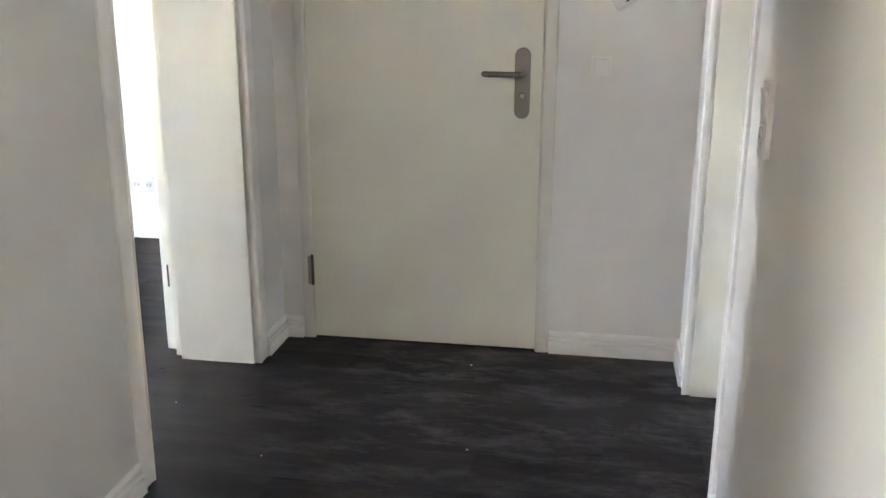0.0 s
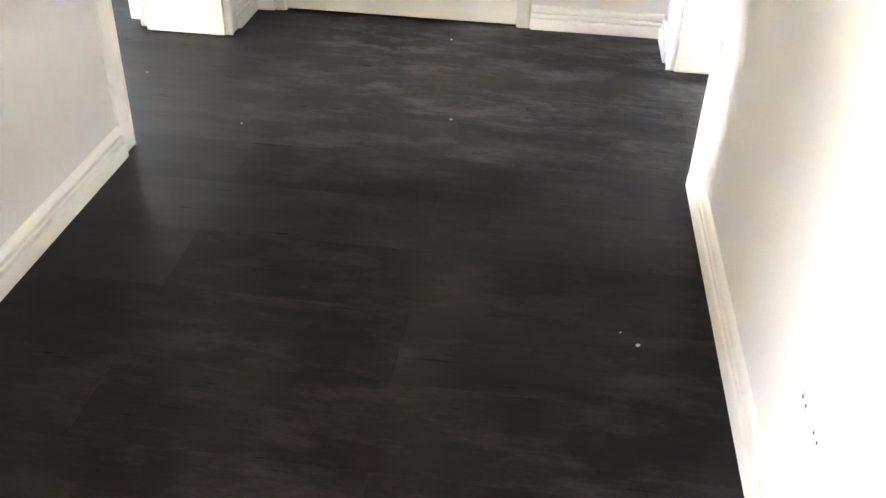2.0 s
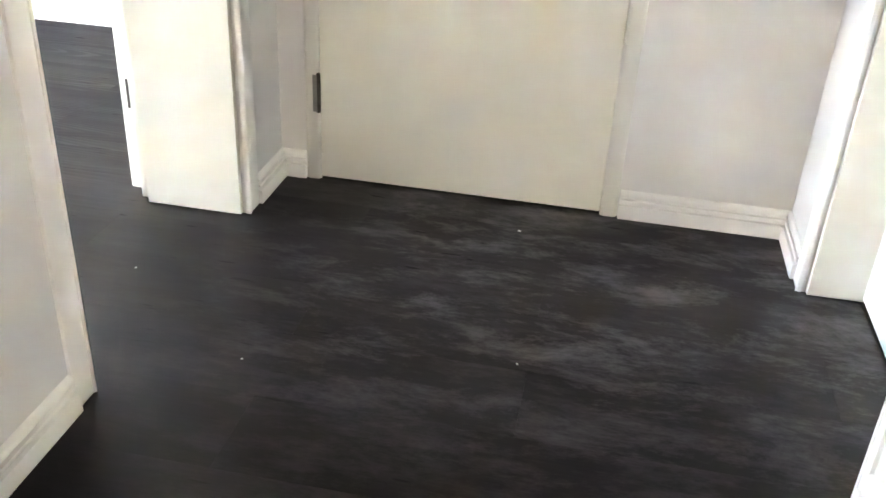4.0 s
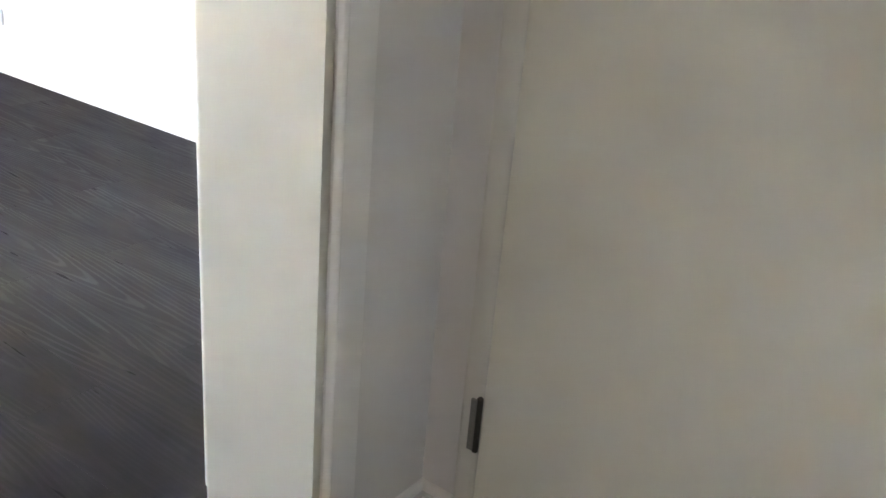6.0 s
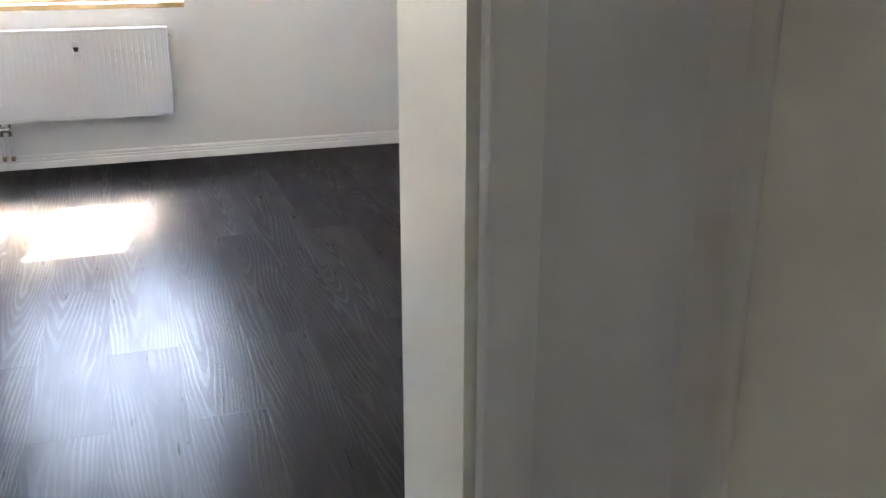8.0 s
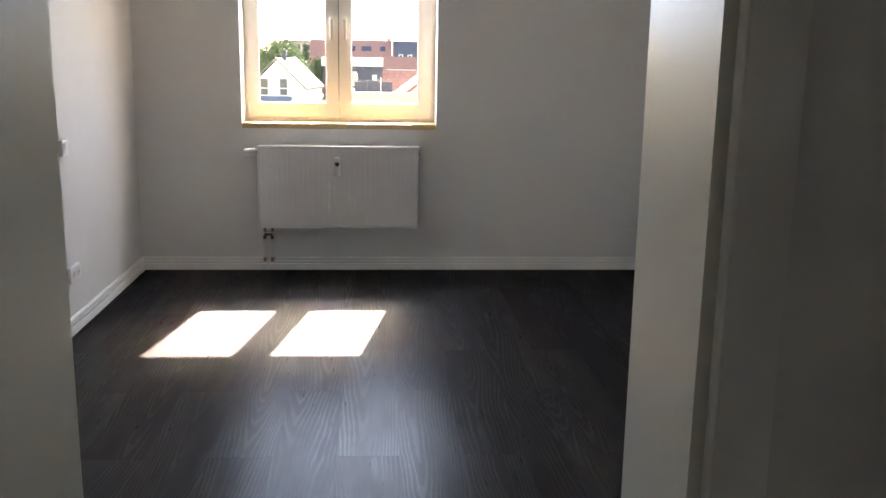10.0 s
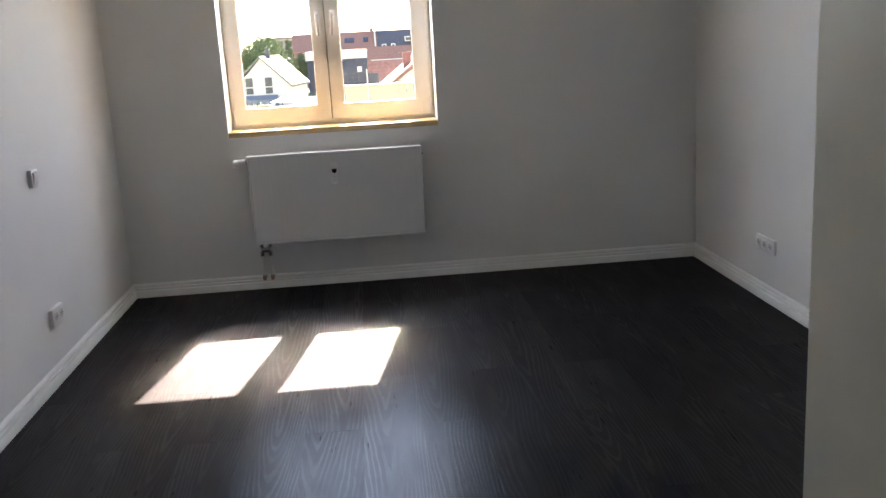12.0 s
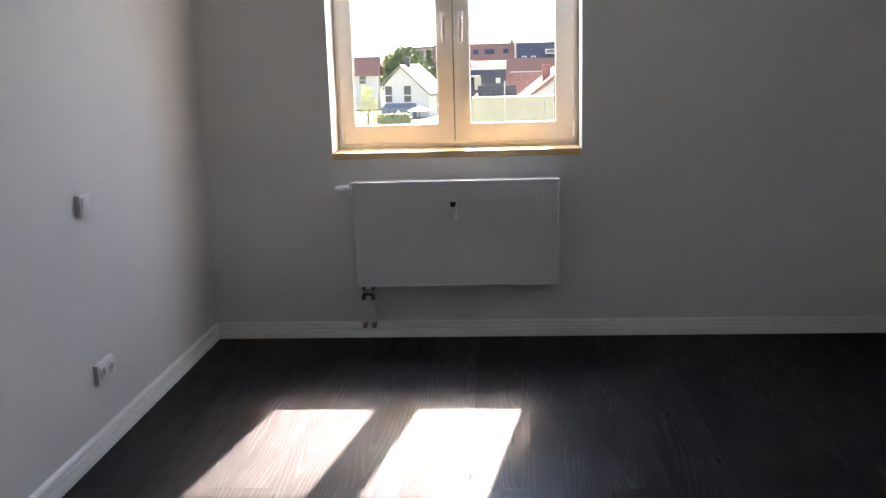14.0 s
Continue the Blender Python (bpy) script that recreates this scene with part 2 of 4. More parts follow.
WALL = painted("white_wall_paint", (0.762, 0.75, 0.725), 0.75, 0.002, 220.0, 0.025, 0.2)
CEIL = painted("white_ceiling_paint", (0.78, 0.78, 0.77), 0.8, 0.004, 200.0, 0.02, 0.3)
TRIM = painted("white_trim_lacquer", (0.85, 0.84, 0.81), 0.37, 0.0015, 120.0, 0.02, 0.12)
DOORP = painted("cream_door_lacquer", (0.775, 0.760, 0.672), 0.38, 0.001, 140.0, 0.02, 0.12)
FRAME = painted("cream_window_lacquer", (0.78, 0.75, 0.68), 0.37, 0.001, 150.0, 0.02, 0.1)
# the door's cream, greyed part-way towards the shade on the left jamb
DFRAME = painted("part_shaded_frame_paint", (0.71, 0.70, 0.645), 0.42, 0.001, 140.0, 0.02, 0.12)
RADP = painted("white_radiator_enamel", (0.73, 0.73, 0.725), 0.36, 0.0008, 120.0, 0.015, 0.1)
PLAST = plain("white_plastic", (0.81, 0.805, 0.80), 0.32, 0, 0.015, 60)
AGEDP = plain("greyed_white_plastic", (0.66, 0.655, 0.66), 0.45, 0, 0.03, 80)
HANDLE = plain("satin_window_handle", (0.60, 0.56, 0.49), 0.7, 0, 0.04, 90)
# also the colour of painted shade in socket wells, rocker gaps and radiator seams
GREYP = plain("grey_plastic_and_shade", (0.58, 0.575, 0.56), 0.4)
HOLE = plain("dark_socket_hole", (0.03, 0.03, 0.03), 0.6)
STEEL = plain("brushed_steel", (0.27, 0.262, 0.245), 0.40, 1.0, 0.08, 300)
DARKM = plain("dark_hinge_metal", (0.11, 0.10, 0.09), 0.4, 1.0, 0.1, 200)
HINGEM = plain("grey_hinge_steel", (0.30, 0.29, 0.27), 0.45, 1.0, 0.1, 200)
CHROME = plain("chrome", (0.55, 0.55, 0.54), 0.18, 1.0, 0.04, 90)
COPPER = plain("brass_fitting", (0.45, 0.30, 0.20), 0.3, 1.0, 0.08, 120)
SCREEN = plain("black_glass_screen", (0.008, 0.008, 0.01), 0.08)
FLOOR = floor_material()
SUBFLOOR = plain("dark_floor_joint", (0.012, 0.012, 0.012), 0.8)
SILLWOOD = light_wood("varnished_pine", (0.55, 0.37, 0.17), (0.69, 0.49, 0.26))
GLASS, gnt, gb = node_material("window_glass")
gb.inputs["Base Color"].default_value = (1, 1, 1, 1)
gb.inputs["Roughness"].default_value = 0.0
gb.inputs["Transmission Weight"].default_value = 1.0
gb.inputs["IOR"].default_value = 1.05
SEAL = plain("grey_rubber_seal", (0.06, 0.06, 0.06), 0.7)

RENDER_W = plain("white_render", (0.50, 0.50, 0.49), 0.85, 0, 0.04, 2.0)
CREAM_R = plain("cream_render", (0.47, 0.44, 0.34), 0.85, 0, 0.05, 2.0)
BRICKR = plain("red_brick_facade", (0.24, 0.13, 0.11), 0.9, 0, 0.2, 6.0)
TILER = plain("red_roof_tile", (0.25, 0.13, 0.10), 0.8, 0, 0.2, 5.0)
SLATE = plain("dark_slate_roof", (0.06, 0.066, 0.08), 0.6, 0, 0.2, 4.0)
SLATEB = plain("blue_grey_glazing", (0.13, 0.16, 0.20), 0.4, 0, 0.12, 3.0)
GREYR = plain("grey_render", (0.26, 0.26, 0.25), 0.9, 0, 0.06, 1.0)
TILEG = plain("grey_roof_tile", (0.16, 0.15, 0.14), 0.8, 0, 0.12, 3.0)
DARKW = plain("dark_window_pane", (0.05, 0.06, 0.08), 0.12)
GRASS = plain("lawn_and_yards", (0.10, 0.12, 0.05), 0.9, 0, 0.35, 0.12)
PAVING = plain("pale_paving", (0.36, 0.34, 0.31), 0.9, 0, 0.08, 1.0)
NAVY = plain("dark_blue_cladding", (0.035, 0.045, 0.075), 0.6, 0, 0.15, 3.0)
LEAF = foliage("tree_leaves", (0.075, 0.12, 0.055), (0.15, 0.21, 0.10))
LEAFD = foliage("dark_conifer_leaves", (0.04, 0.075, 0.035), (0.10, 0.14, 0.07))
LEAFY = foliage("yellow_green_leaves", (0.22, 0.26, 0.05), (0.38, 0.40, 0.10))
BARK = plain("bark", (0.12, 0.09, 0.06), 0.9, 0, 0.2, 8.0)

# ---- mesh helpers ----


def box(bm, x0, x1, y0, y1, z0, z1):
    v = [bm.verts.new((x, y, z)) for x in (x0, x1) for y in (y0, y1) for z in (z0, z1)]
    fs = []
    for q in ((0, 1, 3, 2), (4, 6, 7, 5), (0, 4, 5, 1), (2, 3, 7, 6), (0, 2, 6, 4), (1, 5, 7, 3)):
        fs.append(bm.faces.new([v[i] for i in q]))
    return v, fs


def soft_box(x0, x1, y0, y1, z0, z1, r=0.003, seg=2):
    bm = bmesh.new()
    box(bm, x0, x1, y0, y1, z0, z1)
    bmesh.ops.bevel(bm, geom=bm.edges[:], offset=r, segments=seg, affect="EDGES", profile=0.5)
    return bm


def boxes(*rows):
    bm = bmesh.new()
    for r in rows:
        box(bm, *r)
    return bm


def sweep(profile, p0, p1, u, v, bm=None):
    """A closed outline (a along u, b along v) drawn from p0 to p1."""
    bm = bm or bmesh.new()
    p0, p1, u, v = Vector(p0), Vector(p1), Vector(u), Vector(v)
    a = [bm.verts.new(p0 + u * x + v * y) for x, y in profile]
    b = [bm.verts.new(p1 + u * x + v * y) for x, y in profile]
    n = len(profile)
    for i in range(n):
        j = (i + 1) % n
        bm.faces.new((a[i], a[j], b[j], b[i]))
    bm.faces.new(a[::-1])
    bm.faces.new(b)
    bmesh.ops.recalc_face_normals(bm, faces=bm.faces[:])
    return bm


def tube(p0, p1, r0, r1=None, n=16, bm=None):
    r1 = r0 if r1 is None else r1
    bm = bm or bmesh.new()
    p0, p1 = Vector(p0), Vector(p1)
    q = (p1 - p0).to_track_quat("Z", "Y").to_matrix()
    ring = [(math.cos(2 * math.pi * i / n), math.sin(2 * math.pi * i / n)) for i in range(n)]
    a = [bm.verts.new(p0 + q @ Vector((c * r0, s * r0, 0))) for c, s in ring]
    b = [bm.verts.new(p1 + q @ Vector((c * r1, s * r1, 0))) for c, s in ring]
    for i in range(n):
        j = (i + 1) % n
        bm.faces.new((a[i], a[j], b[j], b[i]))
    bm.faces.new(a[::-1])
    bm.faces.new(b)
    return bm


def to_mesh(name, bm, material, smooth=False):
    bmesh.ops.recalc_face_normals(bm, faces=bm.faces[:])
    me = bpy.data.meshes.new(name)
    bm.to_mesh(me)
    bm.free()
    me.materials.append(material)
    if smooth:
        for p in me.polygons:
            p.use_smooth = True
        me.set_sharp_from_angle(angle=radians(40))
    return me


def part(name, bm, material, parent, label="", smooth=False):
    ob = new(name, to_mesh(name, bm, material, smooth))
    ob.parent = parent
    if label:
        ob["label"] = label
    return ob


def thing(name, label, category, group="", kind="", at=None):
    ob = tagged(new(name), label, category, group, kind)
    if at is not None:
        ob.matrix_world = at
    return ob


def solid(name, bm, material, label, category="", kind="structure", smooth=False):
    return tagged(new(name, to_mesh(name, bm, material, smooth)), label, category, "", kind)


# ---- the large structure ----
H = 2.62            # ceiling height
XW = -5.04          # inner face of the window wall
YL, YR = -2.25, 1.305   # inner faces of the room's side walls
XH = 1.522          # face of the hall's far side wall
T = 0.300           # thickness of the wall between hall and room
YB = -5.2           # hall's end behind the walker
D0, D1 = -1.132, -0.314   # clear opening to the room
R0, R1 = -1.07, -0.328    # clear opening on the other side
S0, S1 = -3.68, -2.78      # assumed, unseen opening to the neighbouring room, behind the walker
W0, W1, WZ0, WZ1 = -1.575, -0.312, 0.945, 2.16   # window opening
XO = -5.495         # outer face of the window wall
DH = 2.03

floor = solid("floor", boxes((XW, XH + 1.2, YB, YR, -0.2, -0.006)), SUBFLOOR, "black wood-look plank floor, dusty in the hall", "floor")

m = 0.02  # room taken by the door lining on each side of an opening
for i, q in enumerate(((YB, S0, 0, H), (S1, D0 - m, 0, H), (D1 + m, YR + 0.2, 0, H), (S0, S1, DH, H), (D0 - m, D1 + m, DH + m, H))):
    solid("wall_between_%d" % (i + 1), boxes((-T, 0, *q)), WALL, "smooth white painted wall between hall and room", "wall")
solid("wall_entrance", boxes(
    (0, 0.082, 0, 0.22, 0, H), (1.036, XH + 1.25, 0, 0.22, 0, H), (0.082, 1.036, 0, 0.22, 2.06, H)), WALL,
    "white painted wall with the flat's entrance door", "wall")
solid("wall_hall_side", boxes(
    (XH, XH + 0.16, YB, R0 - m, 0, H), (XH, XH + 0.16, R1 + m, 0, 0, H), (XH, XH + 0.16, R0 - m, R1 + m, DH + m, H)), WALL,
    "white painted hall wall with a door opening", "wall")
solid("wall_hall_end", boxes((-T, XH + 0.16, YB - 0.2, YB, 0, H)), WALL, "plain white wall closing the hall", "wall")
solid("wall_side_chamber", boxes(
    (XH + 1.1, XH + 1.25, -1.8, 0, 0, H), (XH + 0.16, XH + 1.1, -1.95, -1.8, 0, H)), WALL,
    "plain white walls behind the side opening", "wall")
solid("wall_room_south", boxes((XW, -T, YL - 0.2, YL, 0, H)), WALL, "white painted side wall of the empty room", "wall")
solid("wall_room_north", boxes((XW, -T, YR, YR + 0.2, 0, H)), WALL, "white painted side wall of the empty room with sockets", "wall")
solid("wall_window", boxes(
    (XO, XW, YL - 0.2, W0, -6, H), (XO, XW, W1, YR + 0.2, -6, H),
    (XO, XW, W0, W1, -6, WZ0), (XO, XW, W0, W1, WZ1, H)), WALL,
    "thick white painted outer wall with a window niche", "wall")
# unseen walls added round the lamp that lights the hall's far wall
solid("wall_assumed_room", boxes(
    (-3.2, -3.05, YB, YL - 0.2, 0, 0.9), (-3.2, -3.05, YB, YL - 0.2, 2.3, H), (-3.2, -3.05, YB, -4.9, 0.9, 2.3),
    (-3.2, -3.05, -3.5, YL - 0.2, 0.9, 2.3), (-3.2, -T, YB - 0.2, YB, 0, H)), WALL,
    "plain white walls of an assumed, unseen neighbouring room", "wall")
solid("ceiling", boxes((XO, XH + 1.25, YB - 0.2, YR + 0.2, H, H + 0.25)), CEIL, "plain white painted ceiling", "ceiling")

BASE = [(0, 0), (0.020, 0), (0.020, 0.037), (0.018, 0.041), (0.0065, 0.0425), (0.0065, 0.0495), (0.0155, 0.0515), (0.0155, 0.056), (0.014, 0.059),
        (0.0040, 0.0600), (0.0040, 0.0665), (0.0125, 0.068), (0.0125, 0.074), (0.0095, 0.081), (0.005, 0.085), (0, 0.086)]


def baseboard(p0, p1, out):
    bm = sweep(BASE, p0, p1, out, (0, 0, 1))
    return solid("baseboard", bm, TRIM, "white grooved wooden baseboard along the wall", "baseboard", smooth=True)


for p0, p1, out in (
        ((XW, YL, 0), (-T, YL, 0), (0, 1, 0)), ((XW, YR, 0), (-T, YR, 0), (0, -1, 0)), ((XW, YL, 0), (XW, YR, 0), (1, 0, 0)),
        ((-T, YL, 0), (-T, D0 - 0.09, 0), (-1, 0, 0)), ((-T, D1 + 0.09, 0), (-T, YR, 0), (-1, 0, 0)),
        ((0, S1 + 0.07, 0), (0, D0 - 0.072, 0), (1, 0, 0)), ((0, D1 + 0.09, 0), (0, 0, 0), (1, 0, 0)), ((0, YB, 0), (0, S0 - 0.07, 0), (1, 0, 0)),
        ((0, 0, 0), (0.082, 0, 0), (0, -1, 0)), ((1.040, 0, 0), (XH, 0, 0), (0, -1, 0)),
        ((XH, YB, 0), (XH, R0 - 0.028, 0), (-1, 0, 0)), ((XH, R1 + 0.082, 0), (XH, 0, 0), (-1, 0, 0)),
        ((0, YB, 0), (XH, YB, 0), (0, 1, 0))):
    baseboard(p0, p1, out)

# casing outline: a runs away from the opening, b out of the wall; round bead at the opening's edge
def casing_outline(w):
    return [(0, 0), (0, 0.009), (0.002, 0.0135), (0.005, 0.015), (0.009, 0.0135), (0.0105, 0.0105), (0.014, 0.0105),
            (w - 0.004, 0.0105), (w, 0.0075), (w, 0)]


def door_lining(name, x_in, x_out, y0, y1, face, label, w_far, w_near):
    """Lined wall opening: boards on both sides and overhead, a beaded casing on the hall side, a rebated frame on the other."""
    d = thing(name, label, "door frame", kind="structure")
    lo, hi = min(x_in, x_out), max(x_in, x_out)
    part("lining", boxes((lo, hi, y1, y1 + 0.019, 0.004, DH)), DOORP, d, "cream lacquered lining board")
    part("lining", boxes((lo, hi, y0 - 0.019, y0, 0.004, DH)), DOORP, d)
    part("lining", boxes((lo, hi, y0 - 0.019, y1 + 0.019, DH, DH + 0.019)), DOORP, d)
    xf = face
    out = 1 if x_out > x_in else -1
    part("casing", sweep(casing_outline(w_far), (xf, y1 + 0.013, 0.002), (xf, y1 + 0.013, DH + 0.03), (0, 1, 0), (out, 0, 0)), TRIM, d, "beaded casing", True)
    part("casing", sweep(casing_outline(w_near), (xf, y0 - 0.006, 0.002), (xf, y0 - 0.006, DH + 0.03), (0, -1, 0), (out, 0, 0)), TRIM, d, "", True)
    part("casing", sweep(casing_outline(0.07), (xf, y0 - w_near, DH + 0.012), (xf, y1 + w_far, DH + 0.012), (0, 0, 1), (out, 0, 0)), DOORP, d, "", True)
    return d


left_frame = door_lining("door_2", -0.292, -0.012, D0, D1, 0.0, "cream lacquered door frame without a leaf, open to the room", 0.078, 0.066)
# frame standing back on the room side
for ya, s in ((D1 + 0.052, 1), (D0 - 0.052, -1)):
    prof = [(0, 0), (0, 0.058), (0.004, 0.070), (0.012, 0.075), (0.052, 0.075), (0.058, 0.069), (0.058, 0)]
    part("rebate_frame", sweep(prof, (-T - 0.0005, ya, 0.020), (-T - 0.0005, ya, DH + 0.02), (0, s, 0), (-1, 0, 0)), DOORP, left_frame, "set-back frame edge", True)
for ya, yb in ((D1 + 0.0195, D1 + 0.0515), (D0 - 0.0515, D0 - 0.0195)):
    part("stop_bead", soft_box(-0.322, -0.3005, ya, yb, 0.008, DH + 0.02, 0.003), DOORP, left_frame, "stepped stop moulding", True)
for z in (0.265, 1.63):
    pl = part("hinge_plate", soft_box(-0.350, -0.343, D1 + 0.0495, D1 + 0.0528, z, z + 0.085, 0.001, 1), DARKM, left_frame, "dark metal hinge pocket")

right_frame = door_lining("door_3", XH + 0.19, XH + 0.012, R0, R1, XH, "white lacquered door frame of a side opening", 0.069, 0.030)

part("door_leaf", soft_box(XH + 0.147, XH + 0.187, R0 + 0.002, R1 - 0.002, 0.013, DH - 0.003, 0.002), TRIM, right_frame, "closed white door leaf")
# one dark strip for the threshold and the shade of the gap above it
part("threshold", boxes((XH + 0.148, XH + 0.186, R0 + 0.001, R1 - 0.001, 0.0005, 0.004)), DARKM, right_frame, "dark strip for the threshold and shaded gap under the leaf")

# ---- entrance door ----
entrance = thing("door_1", "closed cream entrance door with steel lever handle", "door", kind="structure")
part("door_leaf", soft_box(0.1275, 0.9865, -0.002, 0.045, 0.007, 2.0, 0.003), DOORP, entrance, "smooth cream lacquered door leaf")
jam = [(0, 0), (0.0455, 0), (0.0455, 0.009), (0.042, 0.014), (0.034, 0.0165), (0.012, 0.0165), (0.004, 0.014), (0.0, 0.009)]
part("door_frame", sweep(jam, (0.0815, 0.006, 0), (0.0815, 0.004, 2.06), (1, 0, 0), (0, -1, 0)), DFRAME, entrance, "white steel door frame", True)
part("door_frame", sweep([(a * 1.08, b) for a, b in jam], (0.9870, 0.004, 0), (0.9870, 0.004, 2.06), (1, 0, 0), (0, -1, 0)), DFRAME, entrance, "", True)
part("door_frame", sweep(jam, (0.0815, 0.004, 2.005), (1.036, 0.004, 2.005), (0, 0, 1), (0, -1, 0)), DFRAME, entrance, "", True)
part("door_backing", boxes((0.082, 1.036, 0.06, 0.2, 0.0, 2.06)), DOORP, entrance)
for z0, z1 in ((0.219, 0.337), (1.651, 1.755)):
    hg = part("hinge", tube((0.1245, -0.010, z0), (0.1245, -0.010, z1), 0.0062), DARKM, entrance, "dark metal hinge", True)
    part("hinge_leaf", boxes((0.1085, 0.1215, -0.0165, -0.0072, z0 + 0.003, z1 - 0.003)), HINGEM, hg, "grey steel hinge leaf")
    part("hinge_cap", tube((0.1245, -0.010, z1), (0.1245, -0.010, z1 + 0.004), 0.0062, 0.003), DARKM, hg, "", True)


def stadium(cx, cz, w, h, y0, y1, n=14):
    bm = bmesh.new()
    r = w / 2
    pts = []
    for i in range(n + 1):
        a = math.pi * i / n
        pts.append((cx + r * math.cos(a), cz + h / 2 - r + r * math.sin(a)))
    for i in range(n + 1):
        a = math.pi + math.pi * i / n
        pts.append((cx + r * math.cos(a), cz - h / 2 + r + r * math.sin(a)))
    back = [bm.verts.new((x, y1, z)) for x, z in pts]
    rim = [bm.verts.new((x, y0 + 0.003, z)) for x, z in pts]
    front = [bm.verts.new((cx + (x - cx) * 0.90, y0, cz + (z - cz) * 0.978)) for x, z in pts]
    for a, b in ((back, rim), (rim, front)):
        for i in range(len(pts)):
            j = (i + 1) % len(pts)
            bm.faces.new((a[i], a[j], b[j], b[i]))
    bm.faces.new(front)
    bm.faces.new(back[::-1])
    return bm


plate = part("handle_plate", stadium(0.916, 1.0055, 0.054, 0.248, -0.010, 0.003), STEEL, entrance, "rounded brushed steel backplate", True)
lever_bm = tube((0.916, -0.008, 1.040), (0.916, -0.055, 1.040), 0.0105)
arc = [Vector((0.916, -0.055, 1.040)), Vector((0.906, -0.063, 1.040)), Vector((0.890, -0.066, 1.040)), Vector((0.800, -0.066, 1.040)),
       Vector((0.789, -0.062, 1.040)), Vector((0.785, -0.052, 1.040))]
for a, b in zip(arc, arc[1:]):
    tube(a, b, 0.0105, None, 16, lever_bm)
part("lever", lever_bm, STEEL, entrance, "round steel lever", True)
part("key_cylinder", tube((0.916, -0.013, 0.962), (0.916, -0.008, 0.962), 0.0095), CHROME, entrance, "", True)
part("key_slot", boxes((0.9150, 0.9170, -0.0135, -0.0125, 0.955, 0.969)), HOLE, entrance)
part("key_rim", tube((0.916, -0.0118, 0.962), (0.916, -0.0105, 0.962), 0.0125, 0.0125, 20), DARKM, entrance, "dark cylinder rim", True)
ph = part("peephole", tube((0.561, -0.0035, 1.477), (0.561, 0.004, 1.477), 0.0085), HOLE, entrance, "small dark peephole", True)

# ---- window ----
window = thing("window_1", "two-sash cream window with closed tilt handles", "window", kind="structure")
XG = -5.245


def rail_frame(name, y0, y1, z0, z1, wl, wr, wb, wt, x0, x1, parent, label, r=0.006):
    """A rectangular mitred frame with rounded arrises as one closed ring."""
    bm = bmesh.new()
    c = r * 0.3

    def loop(d, e, x):
        """d: inset from the outer edge, e: outset from the inner edge (one of them None)."""
        if e is None:
            q = (y0 + d, y1 - d, z0 + d, z1 - d)
        else:
            q = (y0 + wl - e, y1 - wr + e, z0 + wb - e, z1 - wt + e)
        return [bm.verts.new((x, y, z)) for y, z in ((q[0], q[2]), (q[1], q[2]), (q[1], q[3]), (q[0], q[3]))]

    rows = [loop(0, None, x0), loop(0, None, x1 - r), loop(c, None, x1 - c), loop(r, None, x1),
            loop(None, r, x1), loop(None, c, x1 - c), loop(None, 0, x1 - r), loop(None, 0, x0)]
    for p, q in zip(rows, rows[1:] + rows[:1]):
        for i in range(4):
            j = (i + 1) % 4
            bm.faces.new((p[i], p[j], q[j], q[i]))
    return part(name, bm, FRAME, parent, label, True)


rail_frame("window_frame", W0 + 0.001, W1 - 0.001, WZ0 + 0.027, WZ1 - 0.001, 0.045, 0.045, 0.045, 0.05, -5.285, -5.236, window, "fixed cream outer frame")
YM = -0.955
for y0, y1, hy in ((-1.553, YM - 0.0015, -1.0), (YM + 0.0015, -0.333, -0.912)):
    left = y0 < -1.2
    wl, wr = (0.076, 0.085) if left else (0.085, 0.099)
    sash = rail_frame("sash", y0, y1, WZ0 + 0.055, WZ1 - 0.025, wl, wr, 0.100, 0.095, -5.270, -5.222, window, "cream lacquered casement sash", 0.007)
    part("pane", boxes((XG - 0.003, XG + 0.003, y0 + wl - 0.006, y1 - wr + 0.006, WZ0 + 0.149, WZ1 - 0.114)), GLASS, sash, "clear glass pane")
    part("seal", boxes(
        (XG + 0.004, XG + 0.007, y0 + wl - 0.001, y0 + wl + 0.004, WZ0 + 0.154, WZ1 - 0.119), (XG + 0.004, XG + 0.007, y1 - wr - 0.004, y1 - wr + 0.001, WZ0 + 0.154, WZ1 - 0.119),
        (XG + 0.0035, XG + 0.0065, y0 + wl, y1 - wr, WZ0 + 0.154, WZ0 + 0.159)), SEAL, sash)
    rose = part("handle_rose", soft_box(-5.2225, -5.213, hy - 0.014, hy + 0.014, 1.60, 1.665, 0.004), PLAST, sash, "white handle rose", True)
    hb = tube((-5.214, hy, 1.632), (-5.182, hy, 1.632), 0.008)
    tube((-5.180, hy, 1.640), (-5.177, hy, 1.512), 0.0105, 0.0085, 16, hb)
    part("handle", hb, HANDLE, sash, "white lever handle pointing down", True)
    hx = y0 + 0.004 if left else y1 - 0.004
    for hz in (1.02, 2.02):
        part("hinge", tube((-5.217, hx, hz), (-5.217, hx, hz + 0.075), 0.0075), PLAST, sash, "white hinge cover", True)
        part("hinge_pin", boxes((-5.223, -5.213, hx - 0.012, hx + 0.012, hz - 0.024, hz - 0.012)), PLAST, sash)
part("meeting_seal", boxes((-5.262, -5.236, YM - 0.0014, YM + 0.0014, WZ0 + 0.06, WZ1 - 0.03)), SEAL, window, "dark seal between the sashes")
for ob in window.children_recursive:
    if ob.name.startswith("pane"):
        ob.visible_shadow = False
